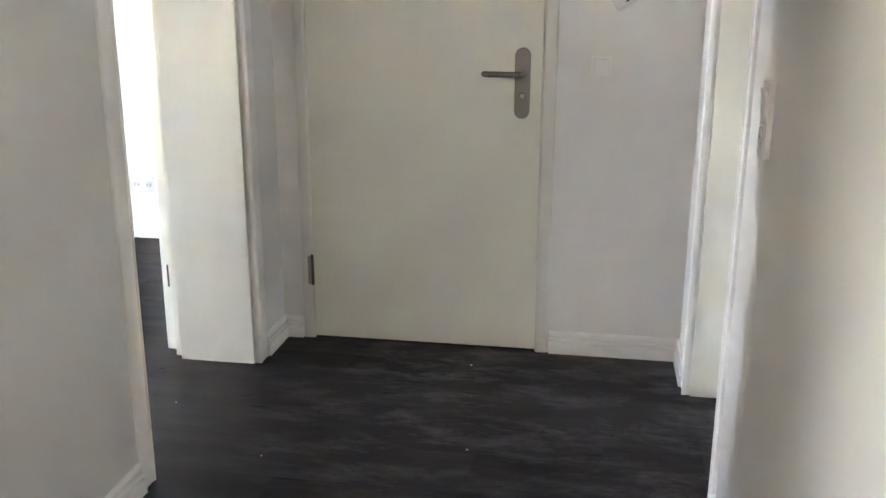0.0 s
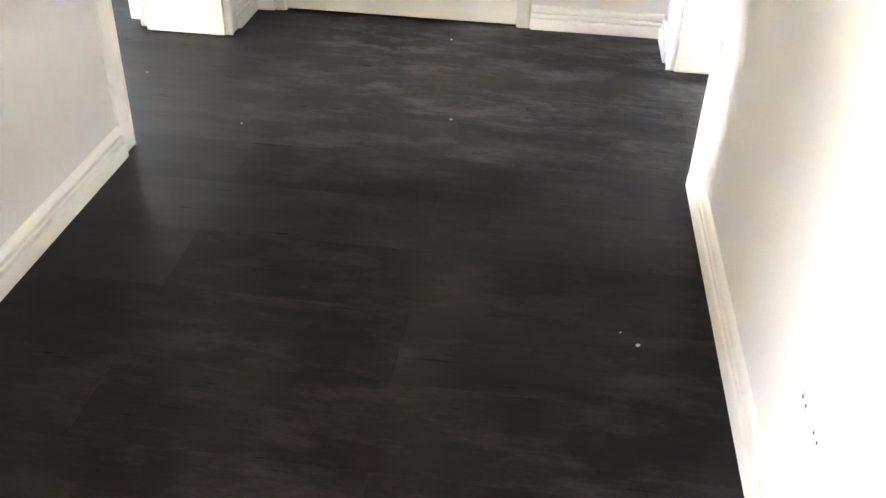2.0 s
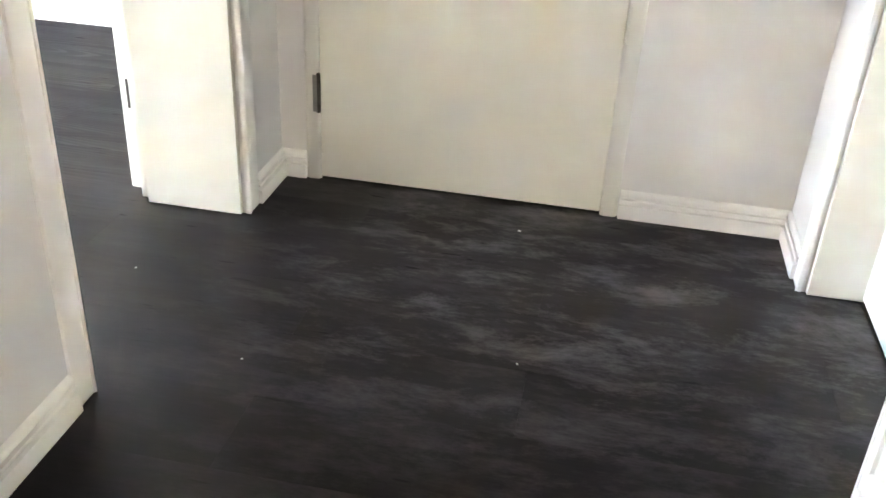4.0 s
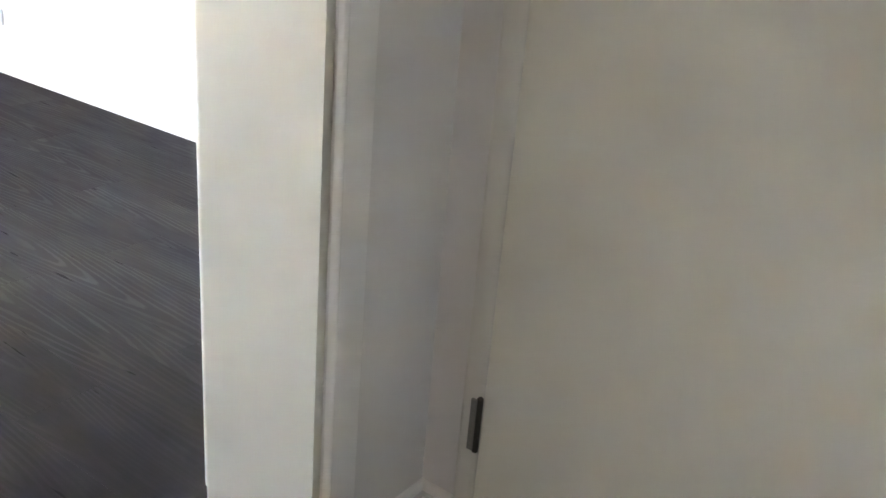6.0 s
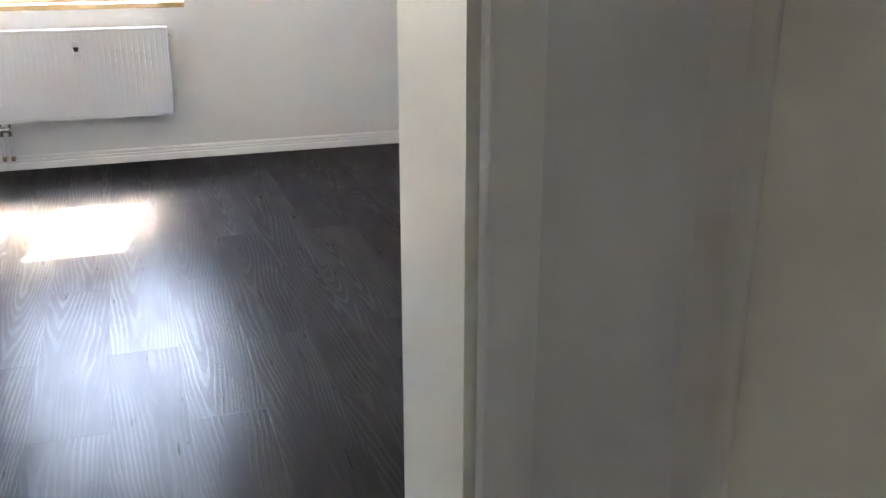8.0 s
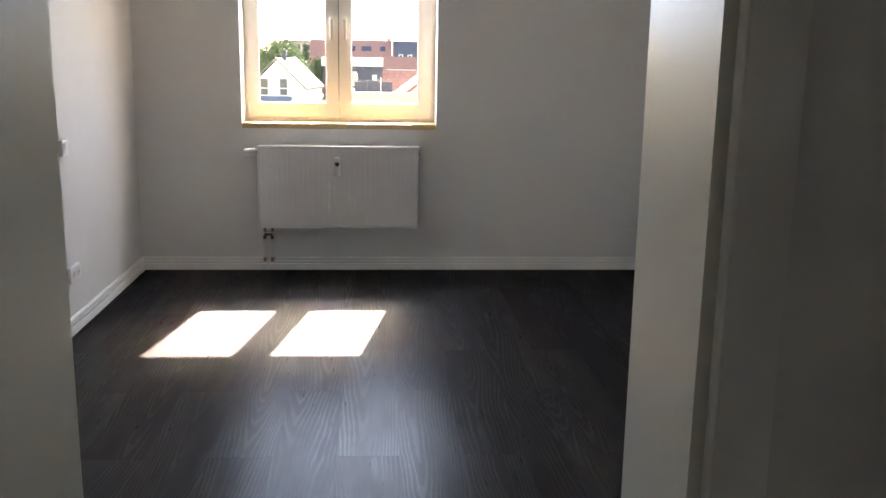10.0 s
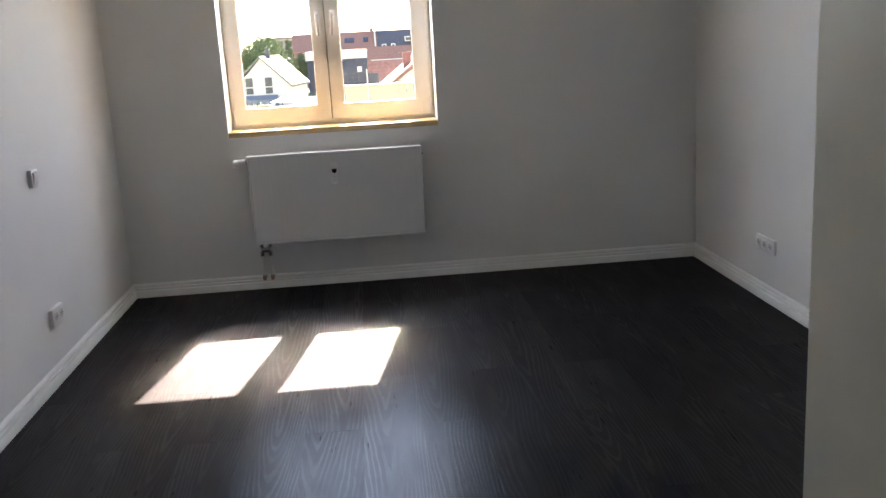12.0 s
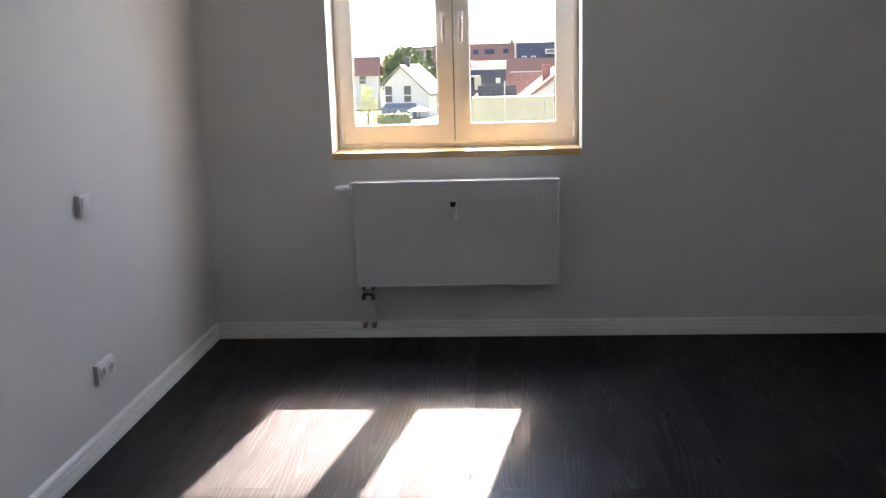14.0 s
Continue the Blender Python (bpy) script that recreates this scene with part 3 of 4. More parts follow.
part("window_sill", soft_box(-5.239, -5.028, W0 + 0.001, W1 - 0.001, WZ0 - 0.004, WZ0 + 0.030, 0.005, 3), SILLWOOD, window, "varnished light wood sill board", True)
part("outer_sill", sweep([(0, 0), (0.30, -0.03), (0.30, -0.045), (0, -0.015)], (-5.275, W0, WZ0 + 0.045), (-5.275, W1, WZ0 + 0.045), (-1, 0, 0), (0, 0, 1)), CHROME, window, "sloping metal outer sill")

# ---- radiator ----
rad = thing("radiator", "white flat panel radiator hung on the wall under the window", "radiator")
RY0, RY1, RZ0, RZ1, RX0, RX1 = -1.466, -0.431, 0.313, 0.835, -5.009, -4.900
fl = [(RY0 + 0.004, -0.003), (RY0 + 0.010, 0)]
for i in range(30):
    y = RY0 + 0.026 + i * 0.0332
    fl += [(y, 0.0), (y + 0.003, -0.0003), (y + 0.007, -0.0003), (y + 0.010, 0.0)]
fl += [(RY1 - 0.010, 0), (RY1 - 0.004, -0.003), (RY1 - 0.004, -0.012), (RY0 + 0.004, -0.012)]
part("front_panel", sweep(fl, (RX1, 0, RZ0), (RX1, 0, RZ1 - 0.004), (0, 1, 0), (1, 0, 0)), RADP, rad, "finely fluted enamelled front panel")
# faint vertical water channels stamped into the rear panel
ch = []
for i in range(30):
    y = RY0 + 0.02 + i * (RY1 - RY0 - 0.04) / 30
    ch += [(y, 0.0), (y + 0.010, 0.006), (y + 0.022, 0.006), (y + 0.031, 0.0)]
prof = [(y, b) for y, b in ch] + [(RY1 - 0.01, 0), (RY1 - 0.01, -0.012), (RY0 + 0.01, -0.012), (RY0 + 0.01, 0)]
part("rear_panel", sweep(prof, (RX0 + 0.012, 0, RZ0), (RX0 + 0.012, 0, RZ1 - 0.02), (0, 1, 0), (1, 0, 0)), RADP, rad, "ribbed rear panel")
for y in (RY0, RY1 - 0.0025):
    part("side_panel", soft_box(RX0, RX1 - 0.002, y, y + 0.0025, RZ0 + 0.004, RZ1 - 0.006, 0.001, 1), RADP, rad)
part("top_frame", boxes((RX1 - 0.024, RX1 + 0.003, RY0 - 0.001, RY1 + 0.001, RZ1 - 0.008, RZ1 + 0.004), (RX0, RX0 + 0.010, RY0 - 0.001, RY1 + 0.001, RZ1 - 0.006, RZ1 + 0.004)), RADP, rad, "top cover rails")
for i in range(72):
    y = RY0 + 0.010 + i * (RY1 - RY0 - 0.02) / 71
    part("grille_bar", boxes((RX0 + 0.010, RX1 - 0.024, y - 0.0028, y + 0.0028, RZ1 - 0.010, RZ1 + 0.001)), RADP, rad)
# surface strips coloured grey for the shade of a seam
for q in ((RY0 + 0.011, RY0 + 0.0135, RZ0 + 0.010, RZ1 - 0.012), (RY1 - 0.0135, RY1 - 0.011, RZ0 + 0.010, RZ1 - 0.012), (RY0 + 0.011, RY1 - 0.011, RZ1 - 0.0135, RZ1 - 0.011), (RY0 + 0.011, RY1 - 0.011, RZ0 + 0.010, RZ0 + 0.0125)):
    part("panel_seam", boxes((RX1 - 0.004, RX1 + 0.0006, *q)), GREYP, rad, "grey strip for the seam's shade round the front panel")
part("bottom_edge", boxes((RX1 - 0.013, RX1 + 0.002, RY0 + 0.004, RY1 - 0.004, RZ0 - 0.006, RZ0 + 0.001)), RADP, rad)
for y in (RY0 + 0.18, RY1 - 0.18):
    part("wall_bracket", boxes((XW, RX0 + 0.002, y - 0.02, y + 0.02, RZ0 + 0.05, RZ1 - 0.06)), RADP, rad, "white steel wall bracket")
# thermostat head at the side
th = part("thermostat_head", tube((-4.954, -1.481, 0.800), (-4.954, -1.544, 0.794), 0.021, 0.023, 24), PLAST, rad, "white ribbed thermostat head", True)
part("head_cap", tube((-4.954, -1.544, 0.794), (-4.954, -1.554, 0.793), 0.023, 0.016, 24), PLAST, th, "", True)
part("valve_collar", tube((-4.954, -1.466, 0.801), (-4.954, -1.483, 0.800), 0.014, 0.014, 20), CHROME, th, "chrome collar", True)
part("vent_plug", tube((-4.956, RY1, 0.788), (-4.956, RY1 + 0.010, 0.788), 0.008, 0.006), CHROME, rad, "", True)
# heat meter on the front
hm = part("heat_meter", soft_box(RX1 - 0.001, RX1 + 0.026, -0.977, -0.937, 0.648, 0.770, 0.008, 3), PLAST, rad, "white heat cost meter", True)
dm = bmesh.new()
pts = [(-0.957 + 0.0145 * math.cos(a), 0.729 + 0.0165 * math.sin(a)) for a in [math.pi + math.pi * i / 12 for i in range(13)]]
pts = [(-0.9425, 0.739), (-0.972, 0.739)] + pts
f0 = [dm.verts.new((RX1 + 0.0275, y, z)) for y, z in pts]
f1 = [dm.verts.new((RX1 + 0.025, y, z)) for y, z in pts]
dm.faces.new(f0)
for i in range(len(pts)):
    j = (i + 1) % len(pts)
    dm.faces.new((f0[i], f0[j], f1[j], f1[i]))
part("display", dm, SCREEN, hm, "dark display window")
for z in (0.690, 0.676, 0.6635):
    part("label_bar", boxes((RX1 + 0.0258, RX1 + 0.0266, -0.970, -0.9465 if z > 0.685 else -0.953, z, z + 0.004)), GREYP, hm)
# valve block and pipes below
vb = part("valve_block", soft_box(-4.981, -4.944, -1.439, -1.385, 0.246, 0.274, 0.004, 2), CHROME, rad, "chrome twin valve block", True)
for y in (-1.437, -1.388):
    part("union_nut", tube((-4.962, y, 0.274), (-4.962, y, RZ0 - 0.002), 0.013, 0.012, 6), CHROME, vb)
    part("valve_stem", tube((-4.962, y, 0.223), (-4.962, y, 0.248), 0.012, 0.013, 18), CHROME, vb, "", True)
    p = tube((-4.962, y, 0.100), (-4.962, y, 0.225), 0.0075, 0.0075, 16)
    part("pipe", p, RADP, rad, "thin white heating pipe", True)
    e = tube((-4.962, y, 0.072), (-4.962, y, 0.101), 0.0115, 0.0105, 16)
    tube((-4.962, y, 0.080), (-5.012, y, 0.080), 0.0105, 0.0105, 16, e)
    part("elbow", e, COPPER, rad, "brass pipe elbow", True)
    w = tube((-5.012, y, 0.080), (XW, y, 0.080), 0.0075, 0.0075, 16)
    tube((XW + 0.001, y, 0.080), (XW + 0.009, y, 0.080), 0.020, 0.018, 20, w)
    part("wall_stub", w, RADP, rad, "", True)


# ---- switches, sockets and small fittings ----


def rounded_plate(w, h, d, r=0.007):
    """Lies in the local x-z plane, front towards -y, back at y = 0."""
    bm = bmesh.new()
    box(bm, -w / 2, w / 2, -d, 0, -h / 2, h / 2)
    ed = [e for e in bm.edges if abs(e.verts[0].co.y - e.verts[1].co.y) > 1e-6]
    bmesh.ops.bevel(bm, geom=ed, offset=r, segments=4, affect="EDGES", profile=0.5)
    front = [e for e in bm.edges if all(abs(v.co.y + d) < 1e-6 for v in e.verts)]
    bmesh.ops.bevel(bm, geom=front, offset=min(0.0025, d * 0.4), segments=2, affect="EDGES", profile=0.5)
    return bm


def insert_socket(parent, cx, cz):
    s = part("socket_insert", rounded_plate(0.055, 0.055, 0.013, 0.004), PLAST, parent, "white socket insert", True)
    s.location = (cx, 0, cz)
    ring = bmesh.new()
    n = 28
    prof = [(0.0225, -0.0135), (0.0215, -0.0150), (0.0195, -0.0145), (0.0188, -0.0133)]
    rows = [[ring.verts.new((r * math.cos(2 * math.pi * i / n), y, r * math.sin(2 * math.pi * i / n))) for i in range(n)] for r, y in prof]
    for a, b in zip(rows, rows[1:]):
        for i in range(n):
            j = (i + 1) % n
            ring.faces.new((a[i], a[j], b[j], b[i]))
    part("socket_rim", ring, PLAST, s, "", True)
    # flat grey disc, its colour standing for the shade in the well
    well = tube((0, -0.0136, 0), (0, -0.0130, 0), 0.0188, 0.0188, 28)
    part("socket_well", well, GREYP, s, "grey disc for the shade in the recessed well", True)
    for dx in (-0.0095, 0.0095):
        part("pin_hole", tube((dx, -0.0142, 0), (dx, -0.0135, 0), 0.0028, 0.0028, 12), HOLE, s)


def insert_rocker(parent, cx, cz, tilt=6):
    s = part("switch_rocker", rounded_plate(0.055, 0.055, 0.0165, 0.003), PLAST, parent, "white rocker", True)
    s.matrix_basis = pose(cx, 0, cz, tilt, 0, 0)
    # grey plate showing round the rocker in place of a shaded gap
    line = part("rocker_gap", boxes((-0.0285, 0.0285, -0.0118, -0.0114, -0.0285, 0.0285)), GREYP, parent)
    line.location = (cx, 0, cz)


def wall_plate(name, label, category, gangs, upright, at, kinds, group="", rise=0.0):
    pitch = 0.071
    n = gangs
    w, h = (0.081, 0.081 + pitch * (n - 1)) if upright else (0.081 + pitch * (n - 1), 0.081)
    ob = thing(name, label, category, group, at=at)
    part("cover_frame", rounded_plate(w, h, 0.0115 + rise), PLAST, ob, "rounded white cover frame", True)
    for i, k in enumerate(kinds):
        o = (i - (n - 1) / 2) * pitch
        cx, cz = (0, -o) if upright else (o, 0)
        before = set(ob.children)
        (insert_socket if k == "s" else insert_rocker)(ob, cx, cz)
        for c in set(ob.children) - before:
            c.matrix_basis = Matrix.Translation((0, -rise, 0)) @ c.matrix_basis
    return ob


wall_plate("wall_socket", "white double power socket low on the side wall", "socket", 2, False, pose(-3.66, YL, 0.303, 0, 0, 180), "ss", "room sockets", rise=0.007)
wall_plate("wall_socket", "white triple power socket low on the side wall near the window", "socket", 3, False, pose(-3.985, YR, 0.30, 0, 0, 0), "sss", "room sockets")
wall_plate("wall_socket", "white triple power socket low on the side wall near the door", "socket", 3, False, pose(-1.275, YR, 0.298, 0, 0, 0), "sss", "room sockets")
wall_plate("light_switch", "white rocker light switch on the room's side wall", "switch", 1, False, pose(-3.63, YL, 0.945, 0, 0, 180), "r", rise=0.007)
wall_plate("light_switch", "white rocker switch beside the entrance door", "switch", 1, False, pose(1.1865, 0, 1.070, 0, 0, 0) @ Matrix.Diagonal((0.86, 1, 0.86, 1)), "r")
wall_plate("light_switch", "white upright switch and socket plate beside the side opening", "switch", 2, True, pose(XH, -1.325, 1.068, 0, 0, -90), "rs")
wall_plate("wall_socket", "white double power socket low on the hall wall", "socket", 2, False, pose(XH, -2.305, 0.320, 0, 0, -90), "ss", rise=0.007)

panel = thing("intercom_panel", "white wall intercom with a black square screen", "intercom", at=pose(1.197, 0, 1.484))
part("housing", rounded_plate(0.108, 0.136, 0.030, 0.006), PLAST, panel, "white plastic housing", True)
part("screen", boxes((-0.042, 0.031, -0.0315, -0.0290, -0.013, 0.051)), SCREEN, panel, "black glass screen")
part("side_button", boxes((-0.048, -0.0445, -0.0315, -0.0290, -0.001, 0.008)), HOLE, panel)
part("button_row", boxes((-0.030, 0.012, -0.0312, -0.0290, -0.042, -0.034)), GREYP, panel, "worn grey lettering strip")

chime = thing("wall_receiver", "small white plastic box hanging crooked on the wall", "receiver", at=pose(1.2395, 0, 1.3185, 0, -32, 0))
part("case", rounded_plate(0.080, 0.112, 0.032, 0.012), AGEDP, chime, "rounded white case", True)
part("mark", boxes((-0.004, 0.016, -0.0332, -0.0310, -0.040, -0.036)), SCREEN, chime, "small dark marking bar")
part("lower_lip", boxes((-0.033, 0.033, -0.0326, -0.0310, -0.0475, -0.0455)), GREYP, chime)

# small pale crumbs left on the floor
def crumb(x, y, s):
    bm = bmesh.new()
    bmesh.ops.create_icosphere(bm, subdivisions=1, radius=s)
    s *= 0.6
    rnd = random.Random(int((x + 9) * 1000))
    for v in bm.verts:
        v.co *= rnd.uniform(0.7, 1.2)
        v.co.z = v.co.z * 0.4 + s * 0.35
        v.co += Vector((x, y, 0))
    return tagged(new("paint_crumb", to_mesh("paint_crumb", bm, AGEDP)), "tiny white crumb of dried paint on the floor", "debris", "crumbs on the floor")


for x, y, s in ((0.770, -0.182, 0.006), (1.344, -1.787, 0.0055), (1.035, -2.338, 0.004), (0.544, -2.445, 0.003), (0.845, -0.82, 0.0035), (1.31, -1.75, 0.0025), (-0.152, -0.661, 0.003), (0.254, -0.959, 0.003)):
    crumb(x, y, s)

# ---- outside ----
GZ = -5.2
tagged(new("ground", to_mesh("ground", boxes((-3000, XO, -2500, 2500, GZ - 1, GZ)), GRASS)), "patchy green ground with yards reaching the horizon", "ground", "", "structure")


def house(name, label, x, y, w, d, eave, ridge, wall, roof, across=False, windows=(), over=0.35):
    """A gabled house: its front at x, middle at y. across: the ridge runs along y."""
    hs = thing(name, label, "house")
    if across:
        prof = [(0, GZ), (0, eave), (-d / 2, ridge - 0.2), (-d, eave), (-d, GZ)]
        part("wall", sweep(prof, (x, y - w / 2, 0), (x, y + w / 2, 0), (1, 0, 0), (0, 0, 1)), wall, hs)
        for s in (0, 1):
            a, b = (over, -d / 2) if s == 0 else (-d - over, -d / 2)
            k = (ridge - eave) / (d / 2)
            za = eave - over * k
            prof = [(a, za), (b, ridge), (b, ridge + 0.25), (a, za + 0.25)]
            part("roof", sweep(prof, (x, y - w / 2 - over, 0), (x, y + w / 2 + over, 0), (1, 0, 0), (0, 0, 1)), roof, hs)
    else:
        prof = [(-w / 2, GZ), (w / 2, GZ), (w / 2, eave), (0, ridge - 0.15), (-w / 2, eave)]
        part("wall", sweep(prof, (x, y, 0), (x - d, y, 0), (0, 1, 0), (0, 0, 1)), wall, hs)
        k = (ridge - eave) / (w / 2)
        for s in (-1, 1):
            prof = [(s * (w / 2 + over), eave - over * k), (0, ridge), (0, ridge + 0.22), (s * (w / 2 + over), eave - over * k + 0.22)]
            part("roof", sweep(prof, (x + 0.3, y, 0), (x - d - 0.3, y, 0), (0, 1, 0), (0, 0, 1)), roof, hs)
    for (dy, z, ww, hh) in windows:
        wd = part("window", boxes((x - 0.05, x + 0.04, y + dy - ww / 2 - 0.09, y + dy + ww / 2 + 0.09, z - hh / 2 - 0.09, z + hh / 2 + 0.09)), RENDER_W, hs, "white window frame")
        for s in (-1, 1):
            zc = z + s * hh / 4
            part("pane", boxes((x + 0.03, x + 0.05, y + dy - ww / 2, y + dy + ww / 2, zc - hh / 4 + 0.03, zc + hh / 4 - 0.03)), DARKW, wd)
    return hs


def gable_house():
    """The white house beyond the yards: its gable wall, a lower eave on one side, windows and a lean-to."""
    hs = thing("house", "white rendered gable house with a pale roof and two tall windows", "house")
    yl, zl, ya, za, yr, zr = -15.0, -1.45, -12.64, 0.72, -9.0, -2.75
    prof = [(yl + 0.3, GZ), (yr - 0.3, GZ), (yr - 0.3, zr + 0.1), (ya, za), (yl + 0.3, zl + 0.1)]
    part("wall", sweep(prof, (-110, 0, 0), (-119, 0, 0), (0, 1, 0), (0, 0, 1)), RENDER_W, hs, "white gable wall")
    for ye, ze in ((yl, zl), (yr, zr)):
        prof = [(ye, ze), (ya, za), (ya, za + 0.24), (ye, ze + 0.24)]
        part("roof", sweep(prof, (-109.6, 0, 0), (-119.3, 0, 0), (0, 1, 0), (0, 0, 1)), TILEG, hs, "pale grey roof slope")
    for y in (-14.2, -11.87):
        wd = part("window", boxes((-110.05, -109.96, y - 0.52, y + 0.52, -3.45, -1.45)), RENDER_W, hs, "white window frame")
        for z0, z1 in ((-2.55, -1.52), (-3.38, -2.67)):
            part("pane", boxes((-109.98, -109.94, y - 0.42, y + 0.42, z0, z1)), DARKW, wd)
    part("lean_to", sweep([(0, GZ), (1.6, GZ), (1.6, -4.0), (0, -3.55)], (-110, -14.7, 0), (-110, -10.9, 0), (1, 0, 0), (0, 0, 1)), SLATEB, hs, "low blue-grey glazed lean-to")
    part("chimney", soft_box(-113.4, -112.7, -12.75, -12.25, 0.2, 1.75, 0.03, 1), SLATE, hs, "dark chimney")
    hs.matrix_world = Matrix.Translation((-110, -12.3, 0)) @ Matrix.Rotation(radians(-9), 4, "Z") @ Matrix.Translation((110, 12.3, 0))
    return hs


gable_house()
house("house", "cottage with a steep red tiled roof behind the trees", -130, -20.6, 4.9, 3.4, -0.15, 1.85, RENDER_W, TILER, across=True, windows=((0.4, -1.1, 0.9, 1.1),))
far = thing("apartment_block", "grey apartment block far behind the trees", "building")
part("wall", boxes((-190, -180, -19.5, -11.0, GZ, 3.6)), GREYR, far, "grey rendered facade")
part("roof", boxes((-190.3, -179.7, -19.8, -10.7, 3.6, 3.9)), SLATE, far)
for i in range(4):
    for z in (2.1, 0.2):
        part("window", boxes((-180.02, -179.95, -18.6 + i * 2.0, -17.6 + i * 2.0, z, z + 1.1)), DARKW, far)

r1 = house("row_house", "long brick row house with a red tiled roof", -165, -5.4, 14.2, 5.4, 1.15, 3.75, BRICKR, TILER, across=True, windows=tuple((-5 + i * 2.5, 0.1, 1.1, 1.3) for i in range(5)))
for y in (-5.2, -3.2, -2.4, 0.1):
    part("skylight", sweep([(0, 0), (0.75, 0.72), (0.67, 0.80), (-0.08, 0.08)], (-165.75, y - 0.45, 2.14), (-165.75, y + 0.45, 2.14), (-1, 0, 0), (0, 0, 1)), DARKW, r1, "roof window")
part("chimney", boxes((-168.2, -167.6, 0.9, 1.5, 3.2, 4.5)), BRICKR, r1, "brick chimney")
part("party_wall", boxes((-170.5, -164.9, 1.62, 1.86, GZ, 3.95)), RENDER_W, r1, "white party wall edge")
r2 = house("row_house", "dark slate-roofed row house with white dormers", -165, 5.9, 7.8, 5.6, 0.75, 3.7, BRICKR, SLATE, across=True, windows=tuple((-2.6 + i * 2.4, -0.4, 1.1, 1.3) for i in range(3)))
for y0, y1, z0, z1 in ((2.9, 3.7, 0.9, 1.6), (4.5, 5.3, 0.9, 1.6), (7.0, 9.0, 1.85, 2.7)):
    dm2 = part("dormer", boxes((-167.0, -165.2, y0, y1, z0, z1)), RENDER_W, r2, "white dormer")
    part("pane", boxes((-165.22, -165.15, y0 + 0.15, y1 - 0.15, z0 + 0.15, z1 - 0.15)), DARKW, dm2)

shed = thing("flat_roof_building", "low dark blue flat-roofed building with a white parapet", "building")
part("wall", boxes((-150, -140, -9, 0.55, GZ, -0.28)), NAVY, shed, "dark blue cladding")
part("parapet", boxes((-150.2, -139.8, -9.2, 0.6, -0.28, 0.95)), RENDER_W, shed, "white parapet band")
for i in range(6):
    part("vent_pipe", tube((-139.9, -8.2 + i * 1.3, -0.75), (-139.9, -8.2 + i * 1.3, -0.2), 0.10, 0.10, 8), SLATE, shed)
part("porch_roof", boxes((-139.9, -137.5, -7.2, -3.9, -1.3, -1.05)), RENDER_W, shed, "white porch roof")
part("porch_door", boxes((-139.98, -139.9, -4.8, -3.8, -3.2, -1.35)), RENDER_W, shed, "white door")
part("window", boxes((-139.98, -139.9, -1.6, -0.9, -2.3, -1.5)), RENDER_W, shed, "small white window")

low = house("house", "low house with a long red tiled roof and pale walls", -125, 5.0, 9.4, 2.1, -0.28, 1.0, CREAM_R, TILER, across=True)
part("white_fascia", boxes((-124.7, -124.55, 0.4, 7.5, -0.86, -0.42)), RENDER_W, low, "white fascia under the roof")
ann = house("house", "small annexe with a brown tiled lean-to roof", -66, 1.05, 2.2, 1.8, -0.95, 0.12, RENDER_W, TILER, across=True)
wg = house("house", "white gabled house with a red verge close to the yard wall", -55, 3.9, 7.6, 9, -1.55, 1.35, RENDER_W, TILER, over=0.12)
part("chimney", soft_box(-57.6, -57.0, 1.75, 2.25, -0.2, 0.95, 0.02, 1), BRICKR, wg, "brick chimney")
part("base_band", boxes((-54.98, -54.93, 0.1, 7.6, -1.35, -1.24)), SLATE, wg, "dark plinth line")

court = thing("yard_wall", "long pale cream yard wall with a coping", "wall")
for i in range(4):
    part("wall_panel", boxes((-42.3, -42, -2.35 + i * 3.55, -2.35 + i * 3.55 + 3.52, GZ, -0.34)), CREAM_R, court, "pale cream rendered panel")
part("coping", boxes((-42.4, -41.9, -2.5, 12.1, -0.34, -0.28)), RENDER_W, court, "white coping")
part("post", tube((-41.85, -0.58, GZ), (-41.85, -0.58, 0.42), 0.025, 0.025, 10), GREYP, court, "thin grey post")
fence = thing("roof_railing", "dark metal railing on a low roof", "railing")
part("deck", boxes((-56, -50, -2.2, 0.05, GZ, -0.60)), SLATE, fence, "dark low roof")
for i in range(7):
    part("post", boxes((-50.15, -50.11, -2.0 + i * 0.34, -1.96 + i * 0.34, -0.60, 0.05)), SLATE, fence)
for z in (-0.44, -0.20, 0.03):
    part("rail", boxes((-50.15, -50.11, -2.0, 0.08, z, z + 0.025)), SLATE, fence)
part("infill", boxes((-50.3, -50.27, -2.0, 0.05, -0.60, -0.02)), NAVY, fence, "dark blue screen behind the bars")
lane = tagged(new("pavement", to_mesh("pavement", boxes((-100, -58, -16, -2.8, GZ, GZ + 0.05)), PAVING)), "sunlit pale paved yard", "pavement", "", "structure")


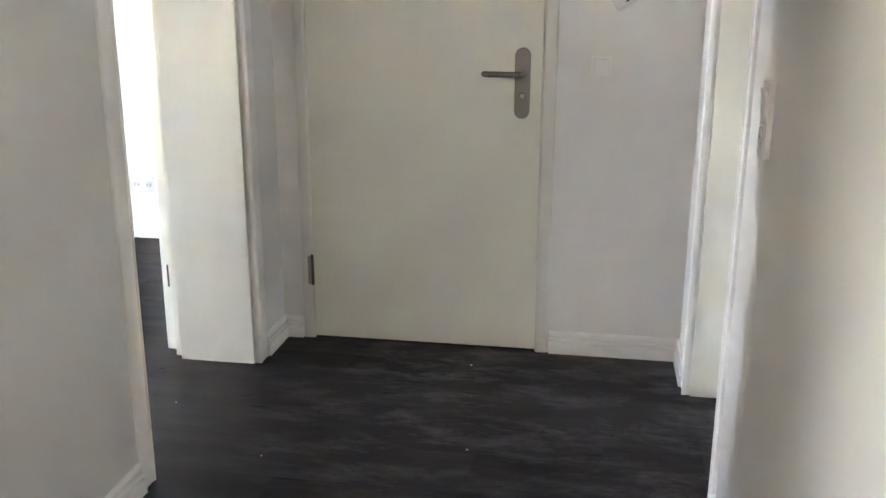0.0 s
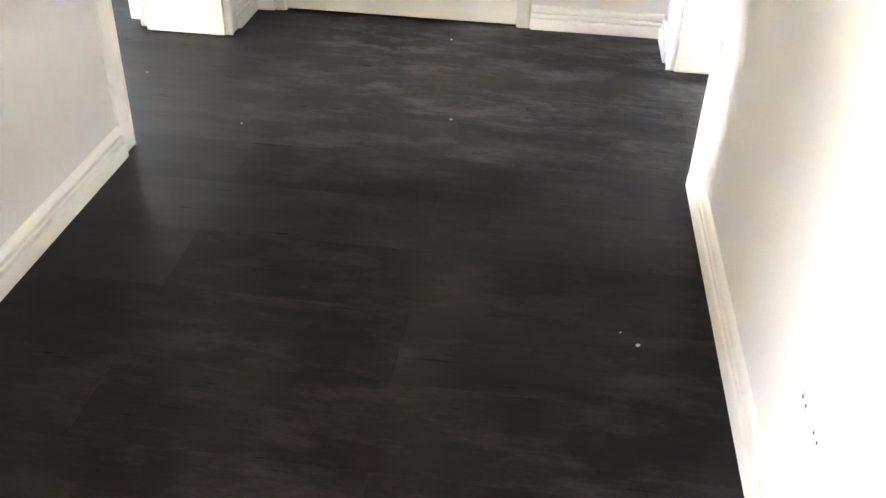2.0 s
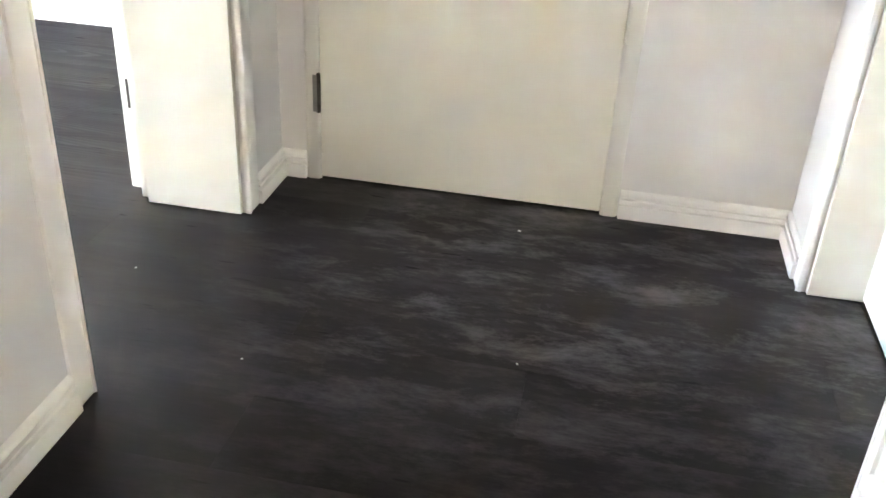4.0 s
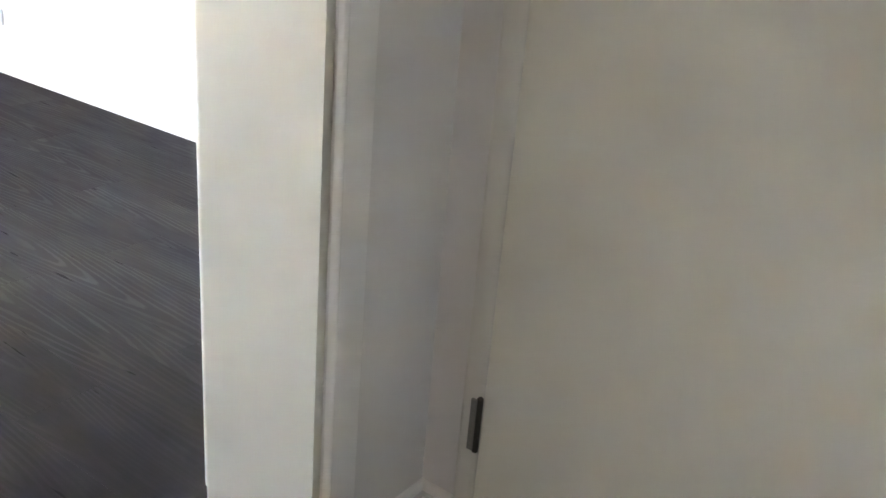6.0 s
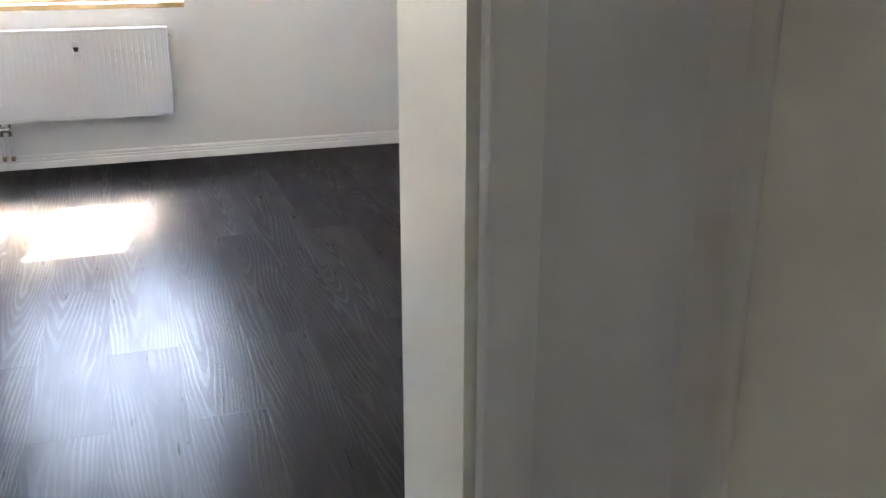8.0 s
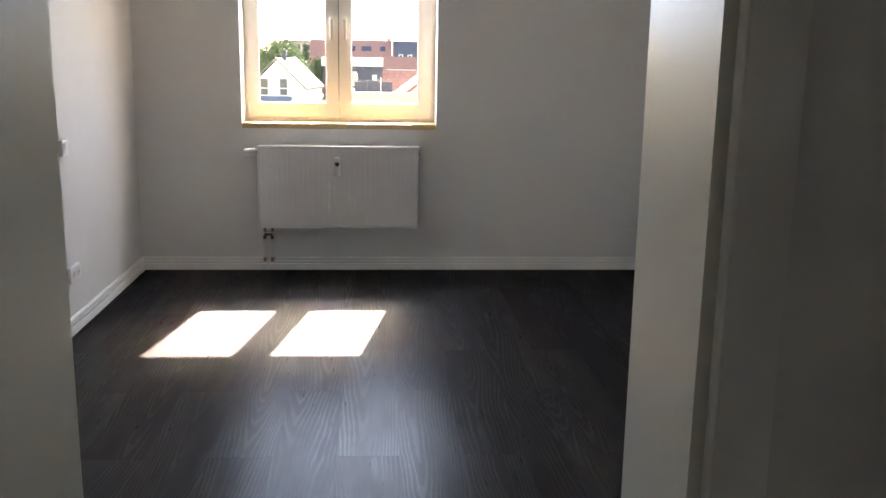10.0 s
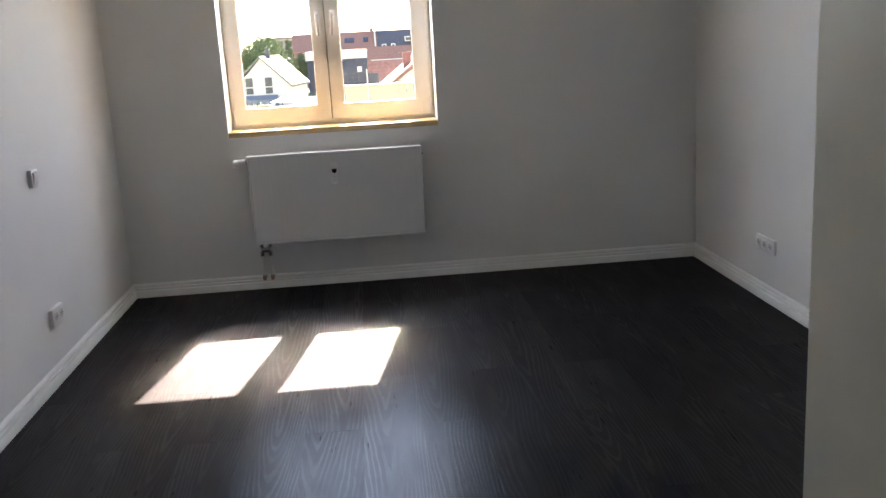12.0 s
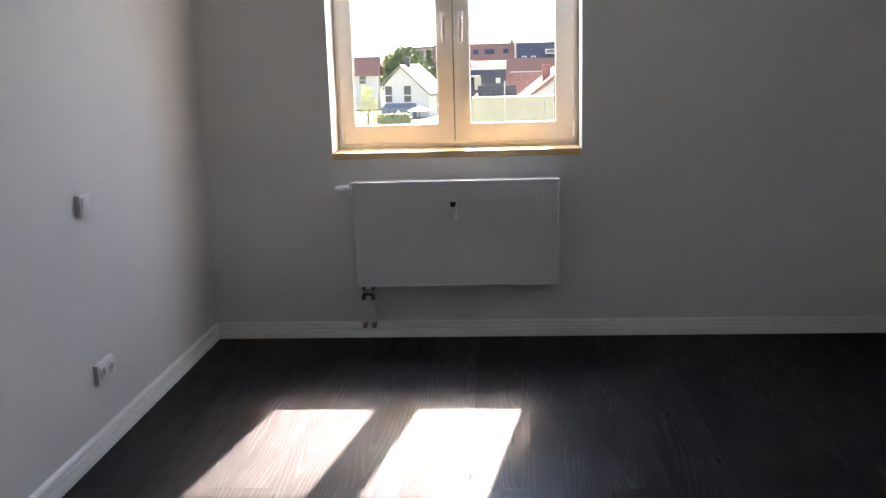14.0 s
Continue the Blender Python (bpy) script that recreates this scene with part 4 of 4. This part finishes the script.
def tree(name, label, x, y, top, wid, n, leaf, seed, conical=False, low=None):
    rnd = random.Random(seed)
    t = thing(name, label, "tree" if top - GZ > 4 else "bush")
    hgt = top - GZ
    crown0 = GZ + hgt * 0.28 if low is None else low
    tb = tube((x, y, GZ), (x, y, GZ + hgt * 0.6), hgt * 0.025, hgt * 0.010, 9)
    for i in range(7):
        a = rnd.uniform(0, 6.28)
        z = GZ + hgt * rnd.uniform(0.3, 0.55)
        tube((x, y, z), (x + math.cos(a) * wid * 0.3, y + math.sin(a) * wid * 0.3, z + hgt * 0.2), hgt * 0.010, hgt * 0.003, 6, tb)
    part("trunk", tb, BARK, t)
    lobes = []
    for i in range(16):
        f = i / 15
        z = crown0 + (top - crown0) * (0.12 + 0.80 * f)
        spread = wid / 2 * ((1 - f) * 0.9 + 0.08 if conical else math.sin(math.pi * (0.18 + 0.74 * f)))
        a = i * 2.4
        lobes.append((Vector((x + math.cos(a) * spread * 0.62, y + math.sin(a) * spread * 0.62, z)), max(0.35, spread * 0.55)))
    bm = bmesh.new()
    s0 = wid * 0.032
    for i in range(n):
        c, r = lobes[rnd.randrange(len(lobes))]
        d = Vector((rnd.gauss(0, 1), rnd.gauss(0, 1), rnd.gauss(0, 0.8))).normalized() * r * rnd.uniform(0.55, 1.12)
        p = c + d
        if p.z > top:
            continue
        q = Euler((rnd.uniform(0, 6.28), rnd.uniform(0, 6.28), rnd.uniform(0, 6.28))).to_matrix()
        s = s0 * rnd.uniform(0.5, 1.1)
        vs = [bm.verts.new(p + q @ Vector(v)) for v in ((-s, 0, 0), (0, -s * 0.5, s * 0.12), (s, 0, 0), (0, s * 0.5, s * 0.12))]
        bm.faces.new(vs)
    me = bpy.data.meshes.new("crown")
    bm.to_mesh(me)
    bm.free()
    me.materials.append(leaf)
    cr = new("crown", me)
    cr.parent = t
    return t


tree("tree", "broad leafy green tree behind the gable house", -135, -14.7, 3.55, 6.4, 15000, LEAF, 3)
tree("tree", "second leafy green tree behind the gable house", -138, -17.2, 2.2, 4.6, 9000, LEAF, 9)
tree("tree", "rounded green tree beside the gable house", -136, -12.4, 1.2, 3.6, 7000, LEAF, 21)
tree("tree", "dark slender conifer between the houses", -142, -11.7, 3.1, 3.2, 9000, LEAFD, 5, True)
tree("tree", "dark leafy tree between the houses", -146, -9.9, 0.9, 4.6, 8000, LEAFD, 15)
tree("tree", "small yellow-green tree in the yard", -70, -10.9, -0.3, 1.9, 2400, LEAFY, 7, False, -4.4)
tree("tree", "small pale green shrub beside the railing", -62, -2.75, -0.55, 1.0, 700, LEAFY, 11, False, -4.0)


def hedge(x, y0, y1, top, seed):
    rnd = random.Random(seed)
    bm = boxes((x - 0.8, x - 0.1, y0 + 0.1, y1 - 0.1, GZ, top - 0.15))
    for i in range(1400):
        p = Vector((x - rnd.uniform(-0.05, 0.9), rnd.uniform(y0, y1), rnd.uniform(GZ, top + rnd.gauss(0, 0.06))))
        q = Euler((rnd.uniform(0, 6.28), rnd.uniform(0, 6.28), 0)).to_matrix()
        s = rnd.uniform(0.06, 0.16)
        vs = [bm.verts.new(p + q @ Vector(v)) for v in ((-s, 0, 0), (0, -s * 0.5, 0), (s, 0, 0), (0, s * 0.5, 0))]
        bm.faces.new(vs)
    return tagged(new("hedge", to_mesh("hedge", bm, LEAFD)), "clipped dark green hedge along the yard", "hedge")


hedge(-75, -11.0, -8.1, -2.66, 2)
par = thing("garden_parasol", "open white garden parasol over a table", "parasol")
part("pole", tube((-84, -8.2, GZ), (-84, -8.2, -2.7), 0.04), BARK, par)
part("canopy", tube((-84, -8.2, -3.05), (-84, -8.2, -2.65), 1.1, 0.05, 8), RENDER_W, par, "white canopy")

# ---- floor planks ----
PW, PL = 0.227, 1.205
planks = {}


def plank_mesh(w, l):
    key = (round(w, 4), round(l, 4))
    if key not in planks:
        bm = bmesh.new()
        c = 0.0002
        x, y = l / 2 - 0.0001, w / 2 - 0.0001
        lo = [bm.verts.new((sx * x, sy * y, -0.006)) for sx, sy in ((-1, -1), (1, -1), (1, 1), (-1, 1))]
        mid = [bm.verts.new((sx * x, sy * y, -c * 0.5)) for sx, sy in ((-1, -1), (1, -1), (1, 1), (-1, 1))]
        up = [bm.verts.new((sx * (x - c), sy * (y - c), 0)) for sx, sy in ((-1, -1), (1, -1), (1, 1), (-1, 1))]
        for a, b in ((lo, mid), (mid, up)):
            for i in range(4):
                j = (i + 1) % 4
                bm.faces.new((a[i], a[j], b[j], b[i]))
        bm.faces.new(up)
        planks[key] = to_mesh("plank", bm, FLOOR)
    return planks[key]


def lay(x0, x1, y, w, joint):
    k0 = math.floor((x0 - joint) / PL)
    k1 = math.ceil((x1 - joint) / PL)
    for k in range(k0, k1):
        a, b = max(x0, joint + k * PL), min(x1, joint + (k + 1) * PL)
        if b - a < 0.02:
            continue
        ob = new("plank", plank_mesh(w, b - a))
        ob.parent = floor
        ob.location = ((a + b) / 2, y + w / 2, 0)


for i in range(-14, 18):
    y0 = -2.43 + i * PW
    y1 = y0 + PW
    joint = 0.87 if i % 2 == 0 else 0.87 - PL * 0.45
    y0c, y1c = max(y0, YB), min(y1, YR)
    if y1c - y0c < 0.01:
        continue
    left = XW if y1c > YL - 0.2 else -3.05
    right = XH + 1.1 if y0c < 0 else -T + 0.02
    if y0c < 0 < y1c:
        lay(left, right, y0c, 0.0 - y0c, joint)
        lay(left, -T + 0.02, 0.0, y1c, joint)
    else:
        lay(left, right, y0c, y1c - y0c, joint)
